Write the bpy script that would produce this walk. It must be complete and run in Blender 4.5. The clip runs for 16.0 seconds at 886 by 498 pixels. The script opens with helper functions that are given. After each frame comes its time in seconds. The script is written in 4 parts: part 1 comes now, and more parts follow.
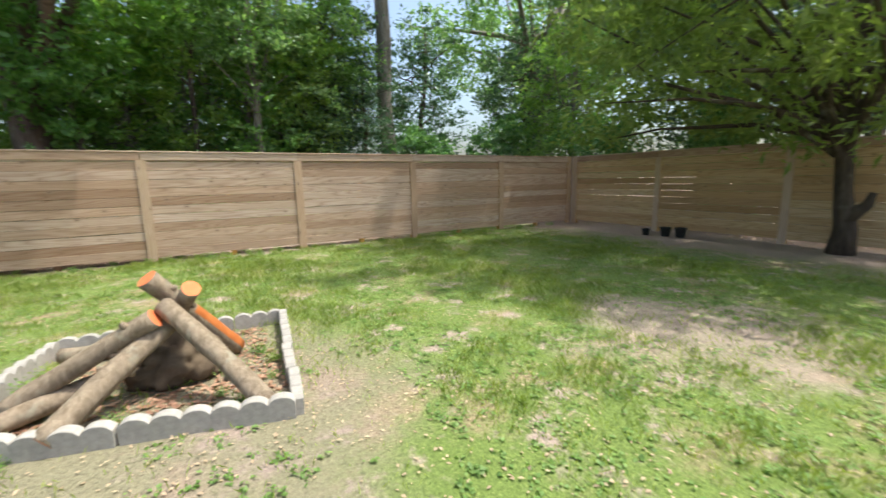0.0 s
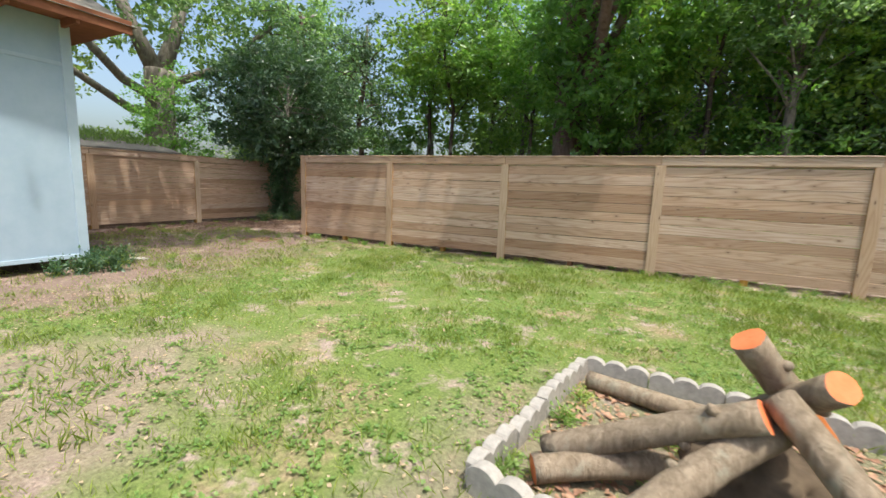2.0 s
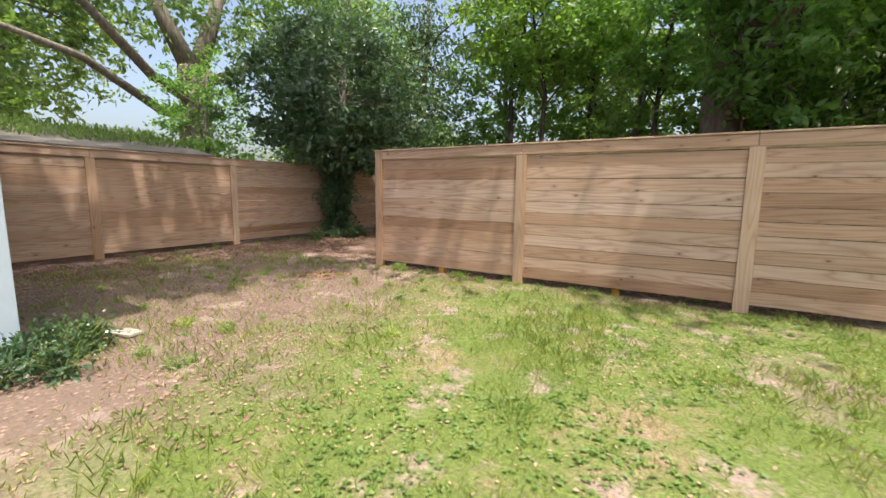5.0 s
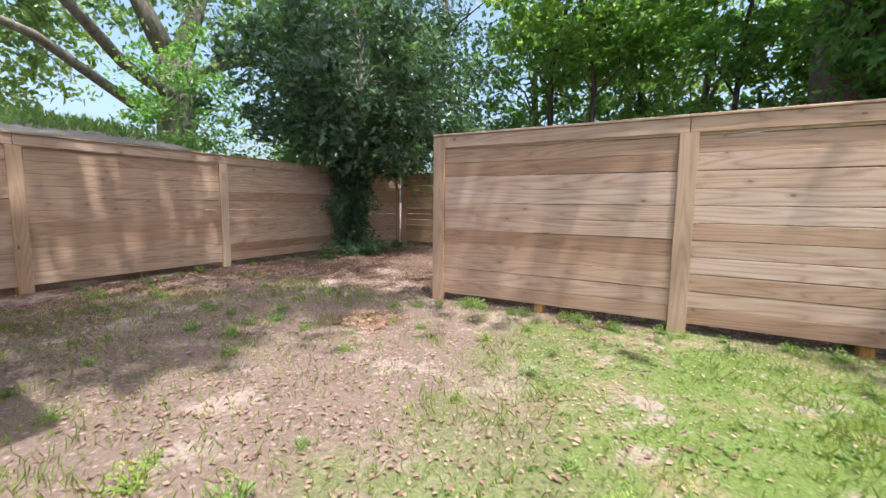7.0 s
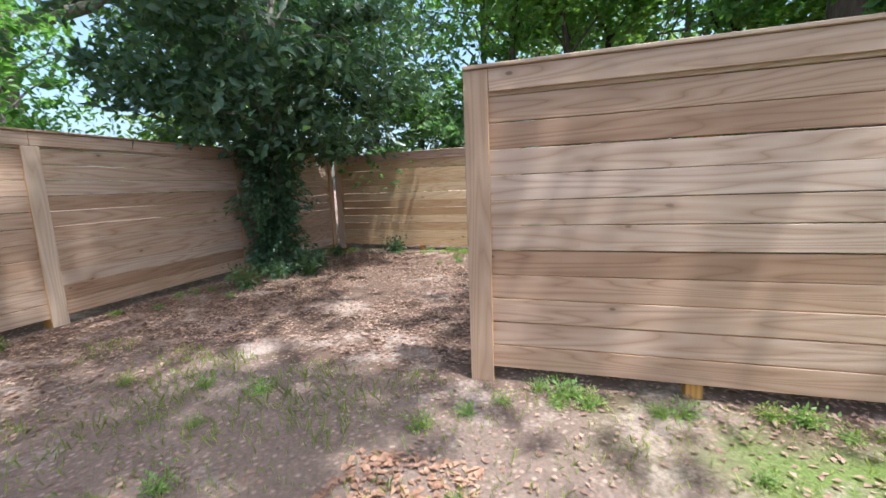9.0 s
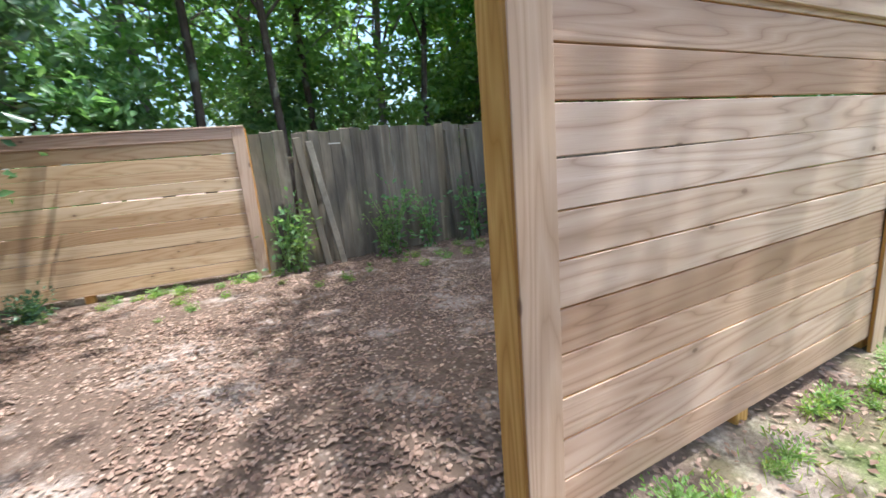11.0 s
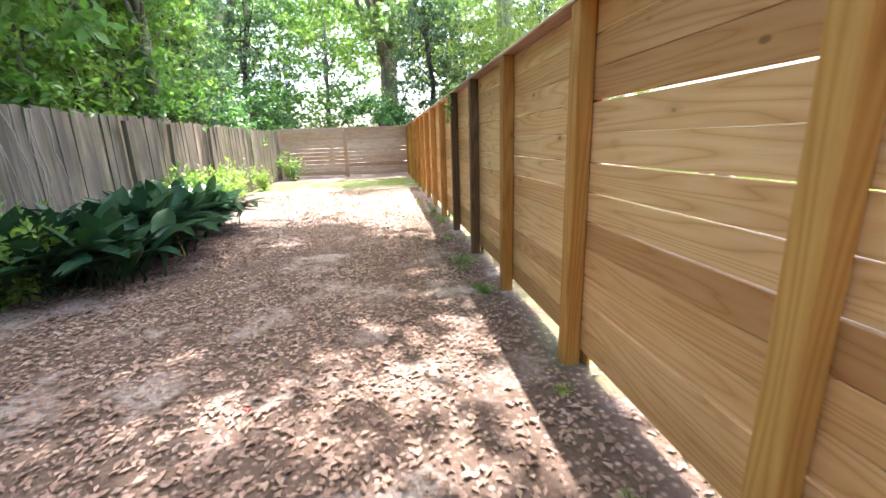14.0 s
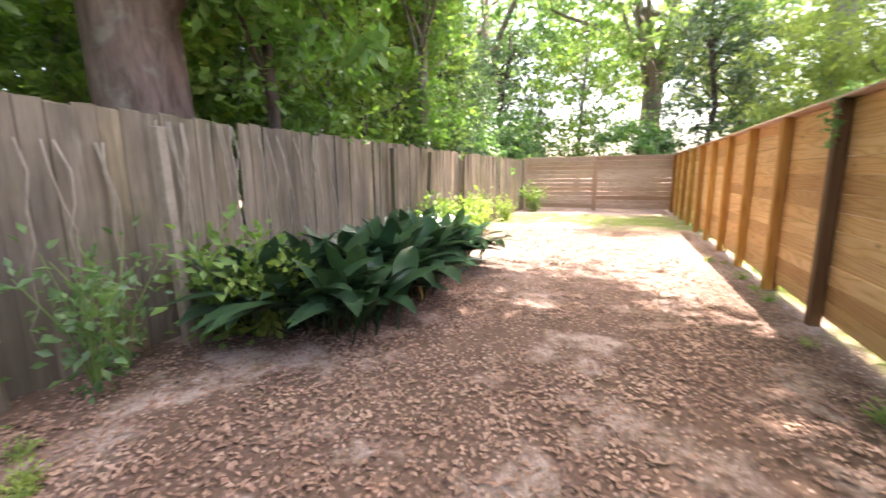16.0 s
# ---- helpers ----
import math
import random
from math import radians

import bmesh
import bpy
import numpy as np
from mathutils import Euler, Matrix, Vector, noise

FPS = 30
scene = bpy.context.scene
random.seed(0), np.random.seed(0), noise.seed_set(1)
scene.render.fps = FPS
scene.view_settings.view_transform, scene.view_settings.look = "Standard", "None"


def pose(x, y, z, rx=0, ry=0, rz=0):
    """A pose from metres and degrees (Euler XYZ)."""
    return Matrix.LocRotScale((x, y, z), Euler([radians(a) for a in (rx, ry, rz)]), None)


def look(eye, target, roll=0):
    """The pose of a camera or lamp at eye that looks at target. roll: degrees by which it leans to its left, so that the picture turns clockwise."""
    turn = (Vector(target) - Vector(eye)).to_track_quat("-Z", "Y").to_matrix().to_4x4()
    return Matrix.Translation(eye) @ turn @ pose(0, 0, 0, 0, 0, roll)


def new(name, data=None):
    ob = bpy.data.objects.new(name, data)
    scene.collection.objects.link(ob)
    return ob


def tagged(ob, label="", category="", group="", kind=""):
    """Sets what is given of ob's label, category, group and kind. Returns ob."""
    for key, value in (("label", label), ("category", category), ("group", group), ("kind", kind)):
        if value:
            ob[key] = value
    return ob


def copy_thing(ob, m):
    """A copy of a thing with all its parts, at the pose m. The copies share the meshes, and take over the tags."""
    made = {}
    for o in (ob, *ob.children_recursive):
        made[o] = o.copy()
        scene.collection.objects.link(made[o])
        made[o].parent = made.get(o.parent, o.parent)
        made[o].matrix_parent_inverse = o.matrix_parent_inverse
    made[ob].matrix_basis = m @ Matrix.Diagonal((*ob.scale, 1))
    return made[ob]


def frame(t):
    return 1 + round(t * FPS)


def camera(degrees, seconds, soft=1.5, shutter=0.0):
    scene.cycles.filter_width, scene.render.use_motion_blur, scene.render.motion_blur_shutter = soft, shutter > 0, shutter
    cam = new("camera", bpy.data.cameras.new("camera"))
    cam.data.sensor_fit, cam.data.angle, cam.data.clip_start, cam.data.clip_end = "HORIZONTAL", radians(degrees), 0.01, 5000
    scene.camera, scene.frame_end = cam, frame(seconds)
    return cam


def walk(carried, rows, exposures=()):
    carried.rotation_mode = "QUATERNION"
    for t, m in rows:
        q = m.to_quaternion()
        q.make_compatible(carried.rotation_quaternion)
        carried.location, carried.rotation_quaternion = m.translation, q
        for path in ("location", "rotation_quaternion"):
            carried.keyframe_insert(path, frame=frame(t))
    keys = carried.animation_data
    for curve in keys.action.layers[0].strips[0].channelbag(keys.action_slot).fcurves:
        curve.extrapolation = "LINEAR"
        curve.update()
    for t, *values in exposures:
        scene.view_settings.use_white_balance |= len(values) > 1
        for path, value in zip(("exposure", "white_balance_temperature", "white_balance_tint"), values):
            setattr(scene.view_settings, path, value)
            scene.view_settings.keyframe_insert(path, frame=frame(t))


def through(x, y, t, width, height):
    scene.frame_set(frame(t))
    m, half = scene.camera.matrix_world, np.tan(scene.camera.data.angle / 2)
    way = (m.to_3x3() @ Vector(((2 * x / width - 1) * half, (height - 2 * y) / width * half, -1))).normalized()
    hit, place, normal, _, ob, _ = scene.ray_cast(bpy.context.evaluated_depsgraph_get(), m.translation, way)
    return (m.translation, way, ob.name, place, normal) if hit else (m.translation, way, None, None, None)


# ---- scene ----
cam = camera(93.3, 16.0, soft=1.5, shutter=0.2)
PATH = [
    (0, (8.046, -8.401, 1.305), (9.039, -6.697, 0.972), -1.1),
    (0.5, (8.08, -8.165, 1.32), (8.425, -6.218, 1.02), 0.2),
    (1, (7.987, -7.851, 1.308), (7.755, -5.886, 1.017), 1.2),
    (1.5, (7.723, -7.533, 1.298), (7.078, -5.664, 1.002), 1.7),
    (2, (7.351, -7.172, 1.27), (6.456, -5.409, 0.971), 2.1),
    (2.5, (6.947, -6.819, 1.246), (5.942, -5.116, 0.947), 2.0),
    (3, (6.492, -6.487, 1.209), (5.44, -4.811, 0.92), 1.7),
    (3.5, (6.094, -6.088, 1.24), (5.027, -4.423, 0.942), 1.3),
    (4, (5.657, -5.691, 1.271), (4.572, -4.039, 0.967), 0.8),
    (4.2, (5.438, -5.552, 1.283), (4.357, -3.898, 0.974), 0.7),
    (6.3, (2.959, -4.642, 1.077), (2.003, -2.898, 0.865), 1.0),
    (6.5, (2.796, -4.473, 1.081), (1.832, -2.734, 0.866), 0.9),
    (7, (2.417, -4.065, 1.095), (1.439, -2.334, 0.875), 0.6),
    (7.5, (1.949, -3.665, 1.099), (1.004, -1.919, 0.863), 0.2),
    (8, (1.51, -3.176, 1.167), (0.637, -1.394, 0.92), -0.4),
    (8.2, (1.323, -3.007, 1.157), (0.492, -1.207, 0.895), -0.7),
    (10.3, (-0.323, -1.45, 1.262), (-0.112, 0.508, 0.909), -4.4),
    (10.5, (-0.438, -1.307, 1.259), (-0.025, 0.615, 0.891), -4.5),
    (11, (-0.636, -0.872, 1.261), (0.234, 0.877, 0.835), -5.0),
    (11.5, (-0.739, -0.44, 1.263), (0.557, 1.008, 0.788), -4.9),
    (12, (-0.641, -0.07, 1.17), (1.003, 0.947, 0.656), -5.9),
    (12.5, (-0.529, 0.254, 1.173), (1.351, 0.72, 0.676), -3.4),
    (13, (-0.334, 0.535, 1.186), (1.598, 0.535, 0.666), -2.2),
    (13.5, (0.014, 0.784, 1.227), (1.935, 0.584, 0.706), -2.3),
    (14, (0.44, 1.019, 1.221), (2.36, 0.768, 0.72), -2.0),
    (14.5, (0.939, 1.133, 1.209), (2.864, 0.888, 0.726), -2.2),
    (15, (1.393, 1.287, 1.17), (3.335, 1.1, 0.73), -1.5),
    (15.5, (1.695, 1.455, 1.193), (3.651, 1.597, 0.799), -1.0),
    (16, (1.857, 1.61, 1.27), (3.671, 2.376, 0.92), -0.6),
]
walk(cam, [(t, look(eye, target, roll)) for t, eye, target, roll in PATH], [(0, 1.05, 6350, 3), (2.5, 0.85, 6500, 7), (4, 0.95, 7100, 13), (6.5, 1.2, 6200, 11), (8, 1.32, 5850, 9), (11, 1.72, 5500, 4), (12, 2.05, 5950, 8), (12.5, 2.25, 6350, 12), (13, 2.65, 6350, 12), (14, 2.85, 6000, 13), (15, 2.65, 5950, 12), (16, 2.9, 6900, 24)])

# ---- world, sun ----
SUN = Vector((0.36, -0.16, 1.0)).normalized()
world = bpy.data.worlds.new("sky")
scene.world = world
world.use_nodes = True
sky = world.node_tree.nodes.new("ShaderNodeTexSky")
sky.sky_type, sky.sun_disc = "NISHITA", False
sky.sun_elevation, sky.sun_rotation = math.asin(SUN.z), math.atan2(SUN.x, SUN.y)
sky.air_density, sky.dust_density = 1.0, 5.0
background = world.node_tree.nodes["Background"]
world.node_tree.links.new(sky.outputs[0], background.inputs[0])
background.inputs[1].default_value = 0.15
sun_data = bpy.data.lights.new("sun", "SUN")
sun_data.energy, sun_data.angle, sun_data.color = 2.9, radians(0.6), (1.0, 0.95, 0.86)
sun = new("sun", sun_data)
sun.matrix_world = look(SUN * 30, (0, 0, 0))


# ---- materials ----
class Nodes:
    """A small builder for one node material."""

    def __init__(self, name, rough=0.8, spec=0.3):
        self.m = bpy.data.materials.new(name)
        self.m.use_nodes = True
        self.t = self.m.node_tree
        self.p = self.t.nodes["Principled BSDF"]
        self.p.inputs["Roughness"].default_value = rough
        self.p.inputs["Specular IOR Level"].default_value = spec
        self.coord = self.t.nodes.new("ShaderNodeTexCoord").outputs["Object"]
        self.info = self.t.nodes.new("ShaderNodeObjectInfo")

    def put(self, socket, value):
        if hasattr(value, "is_linked"):
            self.t.links.new(value, socket)
        else:
            socket.default_value = value

    def math(self, op, a, b=0.0, c=0.0):
        n = self.t.nodes.new("ShaderNodeMath")
        n.operation = op
        for s, v in zip(n.inputs, (a, b, c)):
            self.put(s, v)
        return n.outputs[0]

    def where(self, scale=(1, 1, 1), shift=None, world=False):
        """Coordinates stretched by scale, moved by the piece's own random number where shift is given."""
        n = self.t.nodes.new("ShaderNodeMapping")
        src = self.t.nodes.new("ShaderNodeNewGeometry").outputs["Position"] if world else self.coord
        self.t.links.new(src, n.inputs["Vector"])
        n.inputs["Scale"].default_value = scale
        if shift:
            k = self.t.nodes.new("ShaderNodeVectorMath")
            k.operation = "SCALE"
            k.inputs[0].default_value = shift
            self.t.links.new(self.info.outputs["Random"], k.inputs["Scale"])
            self.t.links.new(k.outputs[0], n.inputs["Location"])
        return n.outputs[0]

    def noise(self, vec, scale, detail=4.0, rough=0.55, warp=0.0):
        n = self.t.nodes.new("ShaderNodeTexNoise")
        self.t.links.new(vec, n.inputs["Vector"])
        n.inputs["Scale"].default_value, n.inputs["Detail"].default_value = scale, detail
        n.inputs["Roughness"].default_value, n.inputs["Distortion"].default_value = rough, warp
        return n.outputs["Fac"]

    def wave(self, vec, scale, warp, detail=2.0, axis="Z"):
        n = self.t.nodes.new("ShaderNodeTexWave")
        self.t.links.new(vec, n.inputs["Vector"])
        n.bands_direction = axis
        n.inputs["Scale"].default_value, n.inputs["Distortion"].default_value = scale, warp
        n.inputs["Detail"].default_value, n.inputs["Detail Scale"].default_value = detail, 0.8
        return n.outputs["Fac"]

    def cells(self, vec, scale):
        n = self.t.nodes.new("ShaderNodeTexVoronoi")
        self.t.links.new(vec, n.inputs["Vector"])
        n.inputs["Scale"].default_value = scale
        return n.outputs["Distance"], n.outputs["Color"]

    def ramp(self, fac, *stops):
        n = self.t.nodes.new("ShaderNodeValToRGB")
        self.put(n.inputs[0], fac)
        e = n.color_ramp.elements
        while len(e) < len(stops):
            e.new(0.5)
        for k, (at, c) in zip(e, stops):
            k.position, k.color = at, (*c, 1) if len(c) == 3 else c
        return n.outputs[0]

    def step(self, fac, lo, hi):
        n = self.t.nodes.new("ShaderNodeMapRange")
        n.interpolation_type = "SMOOTHSTEP"
        for i, v in ((0, fac), (1, lo), (2, hi), (3, 0.0), (4, 1.0)):
            self.put(n.inputs[i], v)
        return n.outputs[0]

    def mix(self, fac, a, b, blend="MIX"):
        n = self.t.nodes.new("ShaderNodeMix")
        n.data_type, n.blend_type = "RGBA", blend
        for s, v in ((n.inputs[0], fac), (n.inputs[6], a), (n.inputs[7], b)):
            self.put(s, (*v, 1) if isinstance(v, tuple) and len(v) == 3 else v)
        return n.outputs[2]

    def colour(self, c):
        self.put(self.p.inputs["Base Color"], c)
        return self

    def bump(self, height, strength, distance=0.01):
        n = self.t.nodes.new("ShaderNodeBump")
        n.inputs["Strength"].default_value, n.inputs["Distance"].default_value = strength, distance
        self.t.links.new(height, n.inputs["Height"])
        self.t.links.new(n.outputs[0], self.p.inputs["Normal"])
        return self


def between(a, b):
    return tuple((p + q) / 2 for p, q in zip(a, b))


def wood(name, dark, mid, pale, knot, rough=0.55, axis="x"):
    """Sawn timber with grain along one axis, its tone and knots its own on every piece."""
    n = Nodes(name, rough, 0.35)
    s = {"x": (1.0, 9.0, 9.0), "z": (9.0, 9.0, 1.0)}[axis]
    v = n.where(s, (37.0, 11.0, 23.0))
    bend = n.where((1.6, 22.0, 22.0) if axis == "x" else (22.0, 22.0, 1.6), (37.0, 11.0, 23.0))
    rings = n.math("PINGPONG", n.math("MULTIPLY", n.noise(bend, 0.32, 1.5, 0.4), 26.0), 1.0)
    fine = n.noise(n.where((4.0, 140.0, 140.0) if axis == "x" else (140.0, 140.0, 4.0), (17.0, 5.0, 29.0)), 1.0, 3.0)
    c = n.ramp(rings, (0.0, dark), (0.07, between(dark, mid)), (0.3, mid), (1.0, pale))
    c = n.mix(n.math("MULTIPLY", fine, 0.3), c, mid)
    c = n.mix(n.step(fine, 0.56, 0.72), c, n.mix(0.25, c, dark))
    blot = n.noise(n.where((1.2, 3.0, 3.0), (7.0, 3.0, 19.0)), 1.0, 3.0)
    c = n.mix(n.step(blot, 0.35, 0.75), c, n.mix(0.3, c, dark))
    tone = n.ramp(n.info.outputs["Random"], (0.0, (0.72, 0.58, 0.47)), (0.25, (1.0, 0.93, 0.86)), (0.55, (1.12, 1.10, 1.10)), (0.75, (0.90, 0.76, 0.64)), (1.0, (1.10, 1.03, 0.97)))
    c = n.mix(1.0, c, tone, "MULTIPLY")
    kv = n.where((4.2, 8.0, 8.0) if axis == "x" else (8.0, 8.0, 3.0), (13.0, 31.0, 7.0))
    dist, tint = n.cells(kv, 1.0)
    hue = n.t.nodes.new("ShaderNodeSeparateColor")
    n.t.links.new(tint, hue.inputs[0])
    k = n.math("MULTIPLY", n.math("SUBTRACT", 1.0, n.step(dist, 0.05, 0.12)), n.step(hue.outputs[0], 0.42, 0.46))
    halo = n.math("MULTIPLY", n.math("SUBTRACT", 1.0, n.step(dist, 0.12, 0.3)), n.step(hue.outputs[0], 0.42, 0.46))
    c = n.mix(n.math("MULTIPLY", halo, 0.45), c, dark)
    c = n.mix(n.math("MULTIPLY", k, 0.8), c, knot)
    n.colour(c)
    return n.bump(n.math("ADD", n.math("MULTIPLY", rings, 0.5), fine), 0.35, 0.002).m


FRESH = wood("fresh_pine", (0.52, 0.295, 0.115), (0.71, 0.47, 0.225), (0.78, 0.56, 0.31), (0.16, 0.07, 0.03))
FRESH_UP = wood("fresh_pine_upright", (0.37, 0.185, 0.04), (0.49, 0.275, 0.07), (0.58, 0.36, 0.115), (0.16, 0.07, 0.03), 0.65, "z")
WORN = wood("sunned_pine", (0.32, 0.217, 0.158), (0.475, 0.352, 0.274), (0.55, 0.437, 0.358), (0.14, 0.075, 0.045))
# Tan pine; on the east fence its yellow stands in for light through leaves.
TAN_LEAFLIT = wood("tan_leaflit_pine", (0.41, 0.27, 0.14), (0.56, 0.405, 0.245), (0.63, 0.485, 0.315), (0.14, 0.075, 0.045))
# A darker brown than the other uprights, for single posts.
DARKER_UP = wood("darker_post", (0.10, 0.055, 0.03), (0.17, 0.105, 0.06), (0.24, 0.16, 0.095), (0.06, 0.03, 0.02), 0.75, "z")
WORN_UP = wood("sunned_pine_upright", (0.42, 0.30, 0.215), (0.52, 0.40, 0.305), (0.58, 0.465, 0.375), (0.14, 0.075, 0.045), 0.7, "z")


def old_picket():
    n = Nodes("grey_weathered_picket", 0.9, 0.15)
    v = n.where((14.0, 14.0, 1.0), (37.0, 11.0, 23.0))
    g = n.noise(v, 1.0, 6.0, 0.65)
    c = n.ramp(g, (0.25, (0.09, 0.072, 0.052)), (0.55, (0.235, 0.195, 0.145)), (0.8, (0.37, 0.32, 0.25)))
    tone = n.ramp(n.info.outputs["Random"], (0.0, (0.78, 0.77, 0.75)), (0.6, (1.0, 0.98, 0.95)), (0.9, (1.12, 1.06, 0.95)), (1.0, (1.35, 1.28, 1.08)))
    c = n.mix(1.0, c, tone, "MULTIPLY")
    moss = n.step(n.noise(n.where(world=True), 1.6, 5.0), 0.55, 0.72)
    c = n.mix(n.math("MULTIPLY", moss, 0.5), c, (0.13, 0.13, 0.055))
    stain = n.step(n.noise(n.where((2.6, 2.6, 0.7), world=True), 1.0, 5.0, 0.6), 0.42, 0.66)
    c = n.mix(n.math("MULTIPLY", stain, 0.6), c, (0.075, 0.066, 0.055))
    pale = n.step(n.noise(n.where((5.0, 5.0, 0.9), world=True), 1.0, 4.0, 0.6), 0.60, 0.72)
    c = n.mix(n.math("MULTIPLY", pale, 0.5), c, (0.36, 0.33, 0.25))
    return n.colour(c).bump(g, 0.6, 0.004).m


def bark(name, a, b, scale=1.0):
    n = Nodes(name, 0.9, 0.15)
    v = n.where((5.0 * scale, 5.0 * scale, 1.1 * scale))
    g = n.noise(v, 2.0, 7.0, 0.7, 0.4)
    c = n.ramp(g, (0.3, a), (0.7, b))
    lichen = n.step(n.noise(n.where(), 3.0 * scale, 4.0), 0.55, 0.68)
    c = n.mix(n.math("MULTIPLY", lichen, 0.35), c, (0.34, 0.35, 0.28))
    return n.colour(c).bump(g, 0.8, 0.02).m


def leaf(name, dark, mid, light, through=0.35, rough=0.45, grain=9.0):
    """Leaves that let some light through, their green changing from leaf to leaf and crown to crown."""
    n = Nodes(name, rough, 0.55)
    g = n.noise(n.where(world=True), grain, 2.0)
    big = n.noise(n.where(world=True), 0.8, 2.0)
    spray = n.noise(n.where(world=True), 2.6, 2.0)
    f = n.math("ADD", n.math("MULTIPLY", g, 0.5), n.math("ADD", n.math("MULTIPLY", spray, 0.4), n.math("MULTIPLY", big, 0.2)))
    c = n.ramp(f, (0.3, dark), (0.52, mid), (0.75, light))
    tone = n.ramp(n.info.outputs["Random"], (0.0, (0.8, 0.95, 0.9)), (0.5, (1.0, 1.0, 1.0)), (1.0, (1.25, 1.12, 0.85)))
    c = n.mix(1.0, c, tone, "MULTIPLY")
    n.colour(c)
    thin = n.t.nodes.new("ShaderNodeBsdfTranslucent")
    n.t.links.new(n.mix(1.0, c, (1.5, 1.6, 0.75), "MULTIPLY"), thin.inputs[0])
    both = n.t.nodes.new("ShaderNodeMixShader")
    both.inputs[0].default_value = through
    n.t.links.new(n.p.outputs[0], both.inputs[1])
    n.t.links.new(thin.outputs[0], both.inputs[2])
    n.t.links.new(both.outputs[0], n.t.nodes["Material Output"].inputs["Surface"])
    return n.m


# Trodden patches in the lawn: x, y, size.
BARE = ((11.7, -6.6, 1.0), (4.3, -6.3, 1.1), (5.2, -1.7, 0.4))


def ground_material():
    """Lawn, bare sandy soil and leaf mould, each in its own stretch of the plan with ragged borders."""
    n = Nodes("yard_ground", 0.95, 0.1)
    v = n.where()
    sep = n.t.nodes.new("ShaderNodeSeparateXYZ")
    n.t.links.new(v, sep.inputs[0])
    x, y = sep.outputs[0], sep.outputs[1]
    warp = n.math("MULTIPLY", n.math("SUBTRACT", n.noise(v, 0.9, 4.0), 0.5), 3.6)
    yy, xx = n.math("ADD", y, n.math("MULTIPLY", warp, 0.35)), n.math("ADD", x, warp)
    strip = n.step(yy, -0.35, 0.15)
    west = n.math("SUBTRACT", 1.0, n.step(n.math("ADD", xx, n.math("MULTIPLY", y, 0.15)), 0.6, 2.2))
    east = n.step(xx, 14.6, 16.4)
    litter = n.math("MAXIMUM", n.math("MAXIMUM", n.math("MULTIPLY", strip, n.math("SUBTRACT", 1.0, n.step(xx, 11.5, 13.5))), west), east)
    specks, tint = n.cells(v, 26.0)
    fine = n.noise(v, 45.0, 5.0, 0.7)
    mid = n.noise(v, 4.0, 5.0, 0.65)
    soil = n.ramp(fine, (0.25, (0.25, 0.185, 0.155)), (0.6, (0.43, 0.34, 0.29)), (0.85, (0.56, 0.46, 0.39)))
    hue = n.t.nodes.new("ShaderNodeSeparateColor")
    n.t.links.new(tint, hue.inputs[0])
    mould = n.ramp(hue.outputs[0], (0.0, (0.14, 0.08, 0.055)), (0.4, (0.34, 0.215, 0.165)), (0.75, (0.49, 0.345, 0.275)), (1.0, (0.60, 0.46, 0.38)))
    mould = n.mix(n.step(specks, 0.0, 0.5), mould, (0.15, 0.10, 0.075))
    # Mould also goes paler, towards the soil colour, east of about x 6.
    mould = n.mix(n.math("MAXIMUM", n.step(n.noise(v, 1.4, 5.0, 0.65), 0.51, 0.64), n.math("MAXIMUM", n.math("MULTIPLY", 0.75, n.step(xx, 5.8, 8.2)), n.math("MULTIPLY", n.math("SUBTRACT", 0.38, n.math("MULTIPLY", strip, 0.38)), n.step(xx, -3.2, -1.6)))), mould, soil)
    turf = n.ramp(fine, (0.25, (0.09, 0.12, 0.04)), (0.55, (0.165, 0.225, 0.06)), (0.85, (0.30, 0.33, 0.125)))
    straw = n.ramp(fine, (0.3, (0.20, 0.155, 0.09)), (0.7, (0.42, 0.33, 0.21)))
    patch = n.noise(v, 1.3, 6.0, 0.7)
    lawn = n.mix(n.step(patch, 0.50, 0.68), turf, straw)
    lawn = n.mix(n.step(n.noise(v, 2.4, 6.0, 0.7), 0.53, 0.66), lawn, soil)
    dx, dy = n.math('SUBTRACT', x, 7.7), n.math('SUBTRACT', y, -5.6)
    away = n.math('SQRT', n.math('ADD', n.math('MULTIPLY', dx, dx), n.math('MULTIPLY', dy, dy)))
    worn = n.math('SUBTRACT', 1.0, n.step(n.math('ADD', away, n.math('MULTIPLY', warp, 0.5)), 0.9, 1.8))
    lawn = n.mix(n.math('MULTIPLY', worn, 0.65), lawn, n.mix(0.45, soil, (0.17, 0.13, 0.11)))
    for cx, cy, size in BARE:
        px, py = n.math('SUBTRACT', x, cx), n.math('SUBTRACT', y, cy)
        off = n.math('SQRT', n.math('ADD', n.math('MULTIPLY', px, px), n.math('MULTIPLY', py, py)))
        bare = n.math('SUBTRACT', 1.0, n.step(n.math('ADD', off, n.math('MULTIPLY', warp, 0.7)), size * 0.4, size * 1.3))
        lawn = n.mix(n.math('MULTIPLY', bare, 0.8), lawn, n.mix(0.5, soil, mould))
    n.colour(n.mix(litter, lawn, mould))
    return n.bump(n.math("ADD", fine, n.math("MULTIPLY", specks, 0.6)), 0.9, 0.02).m


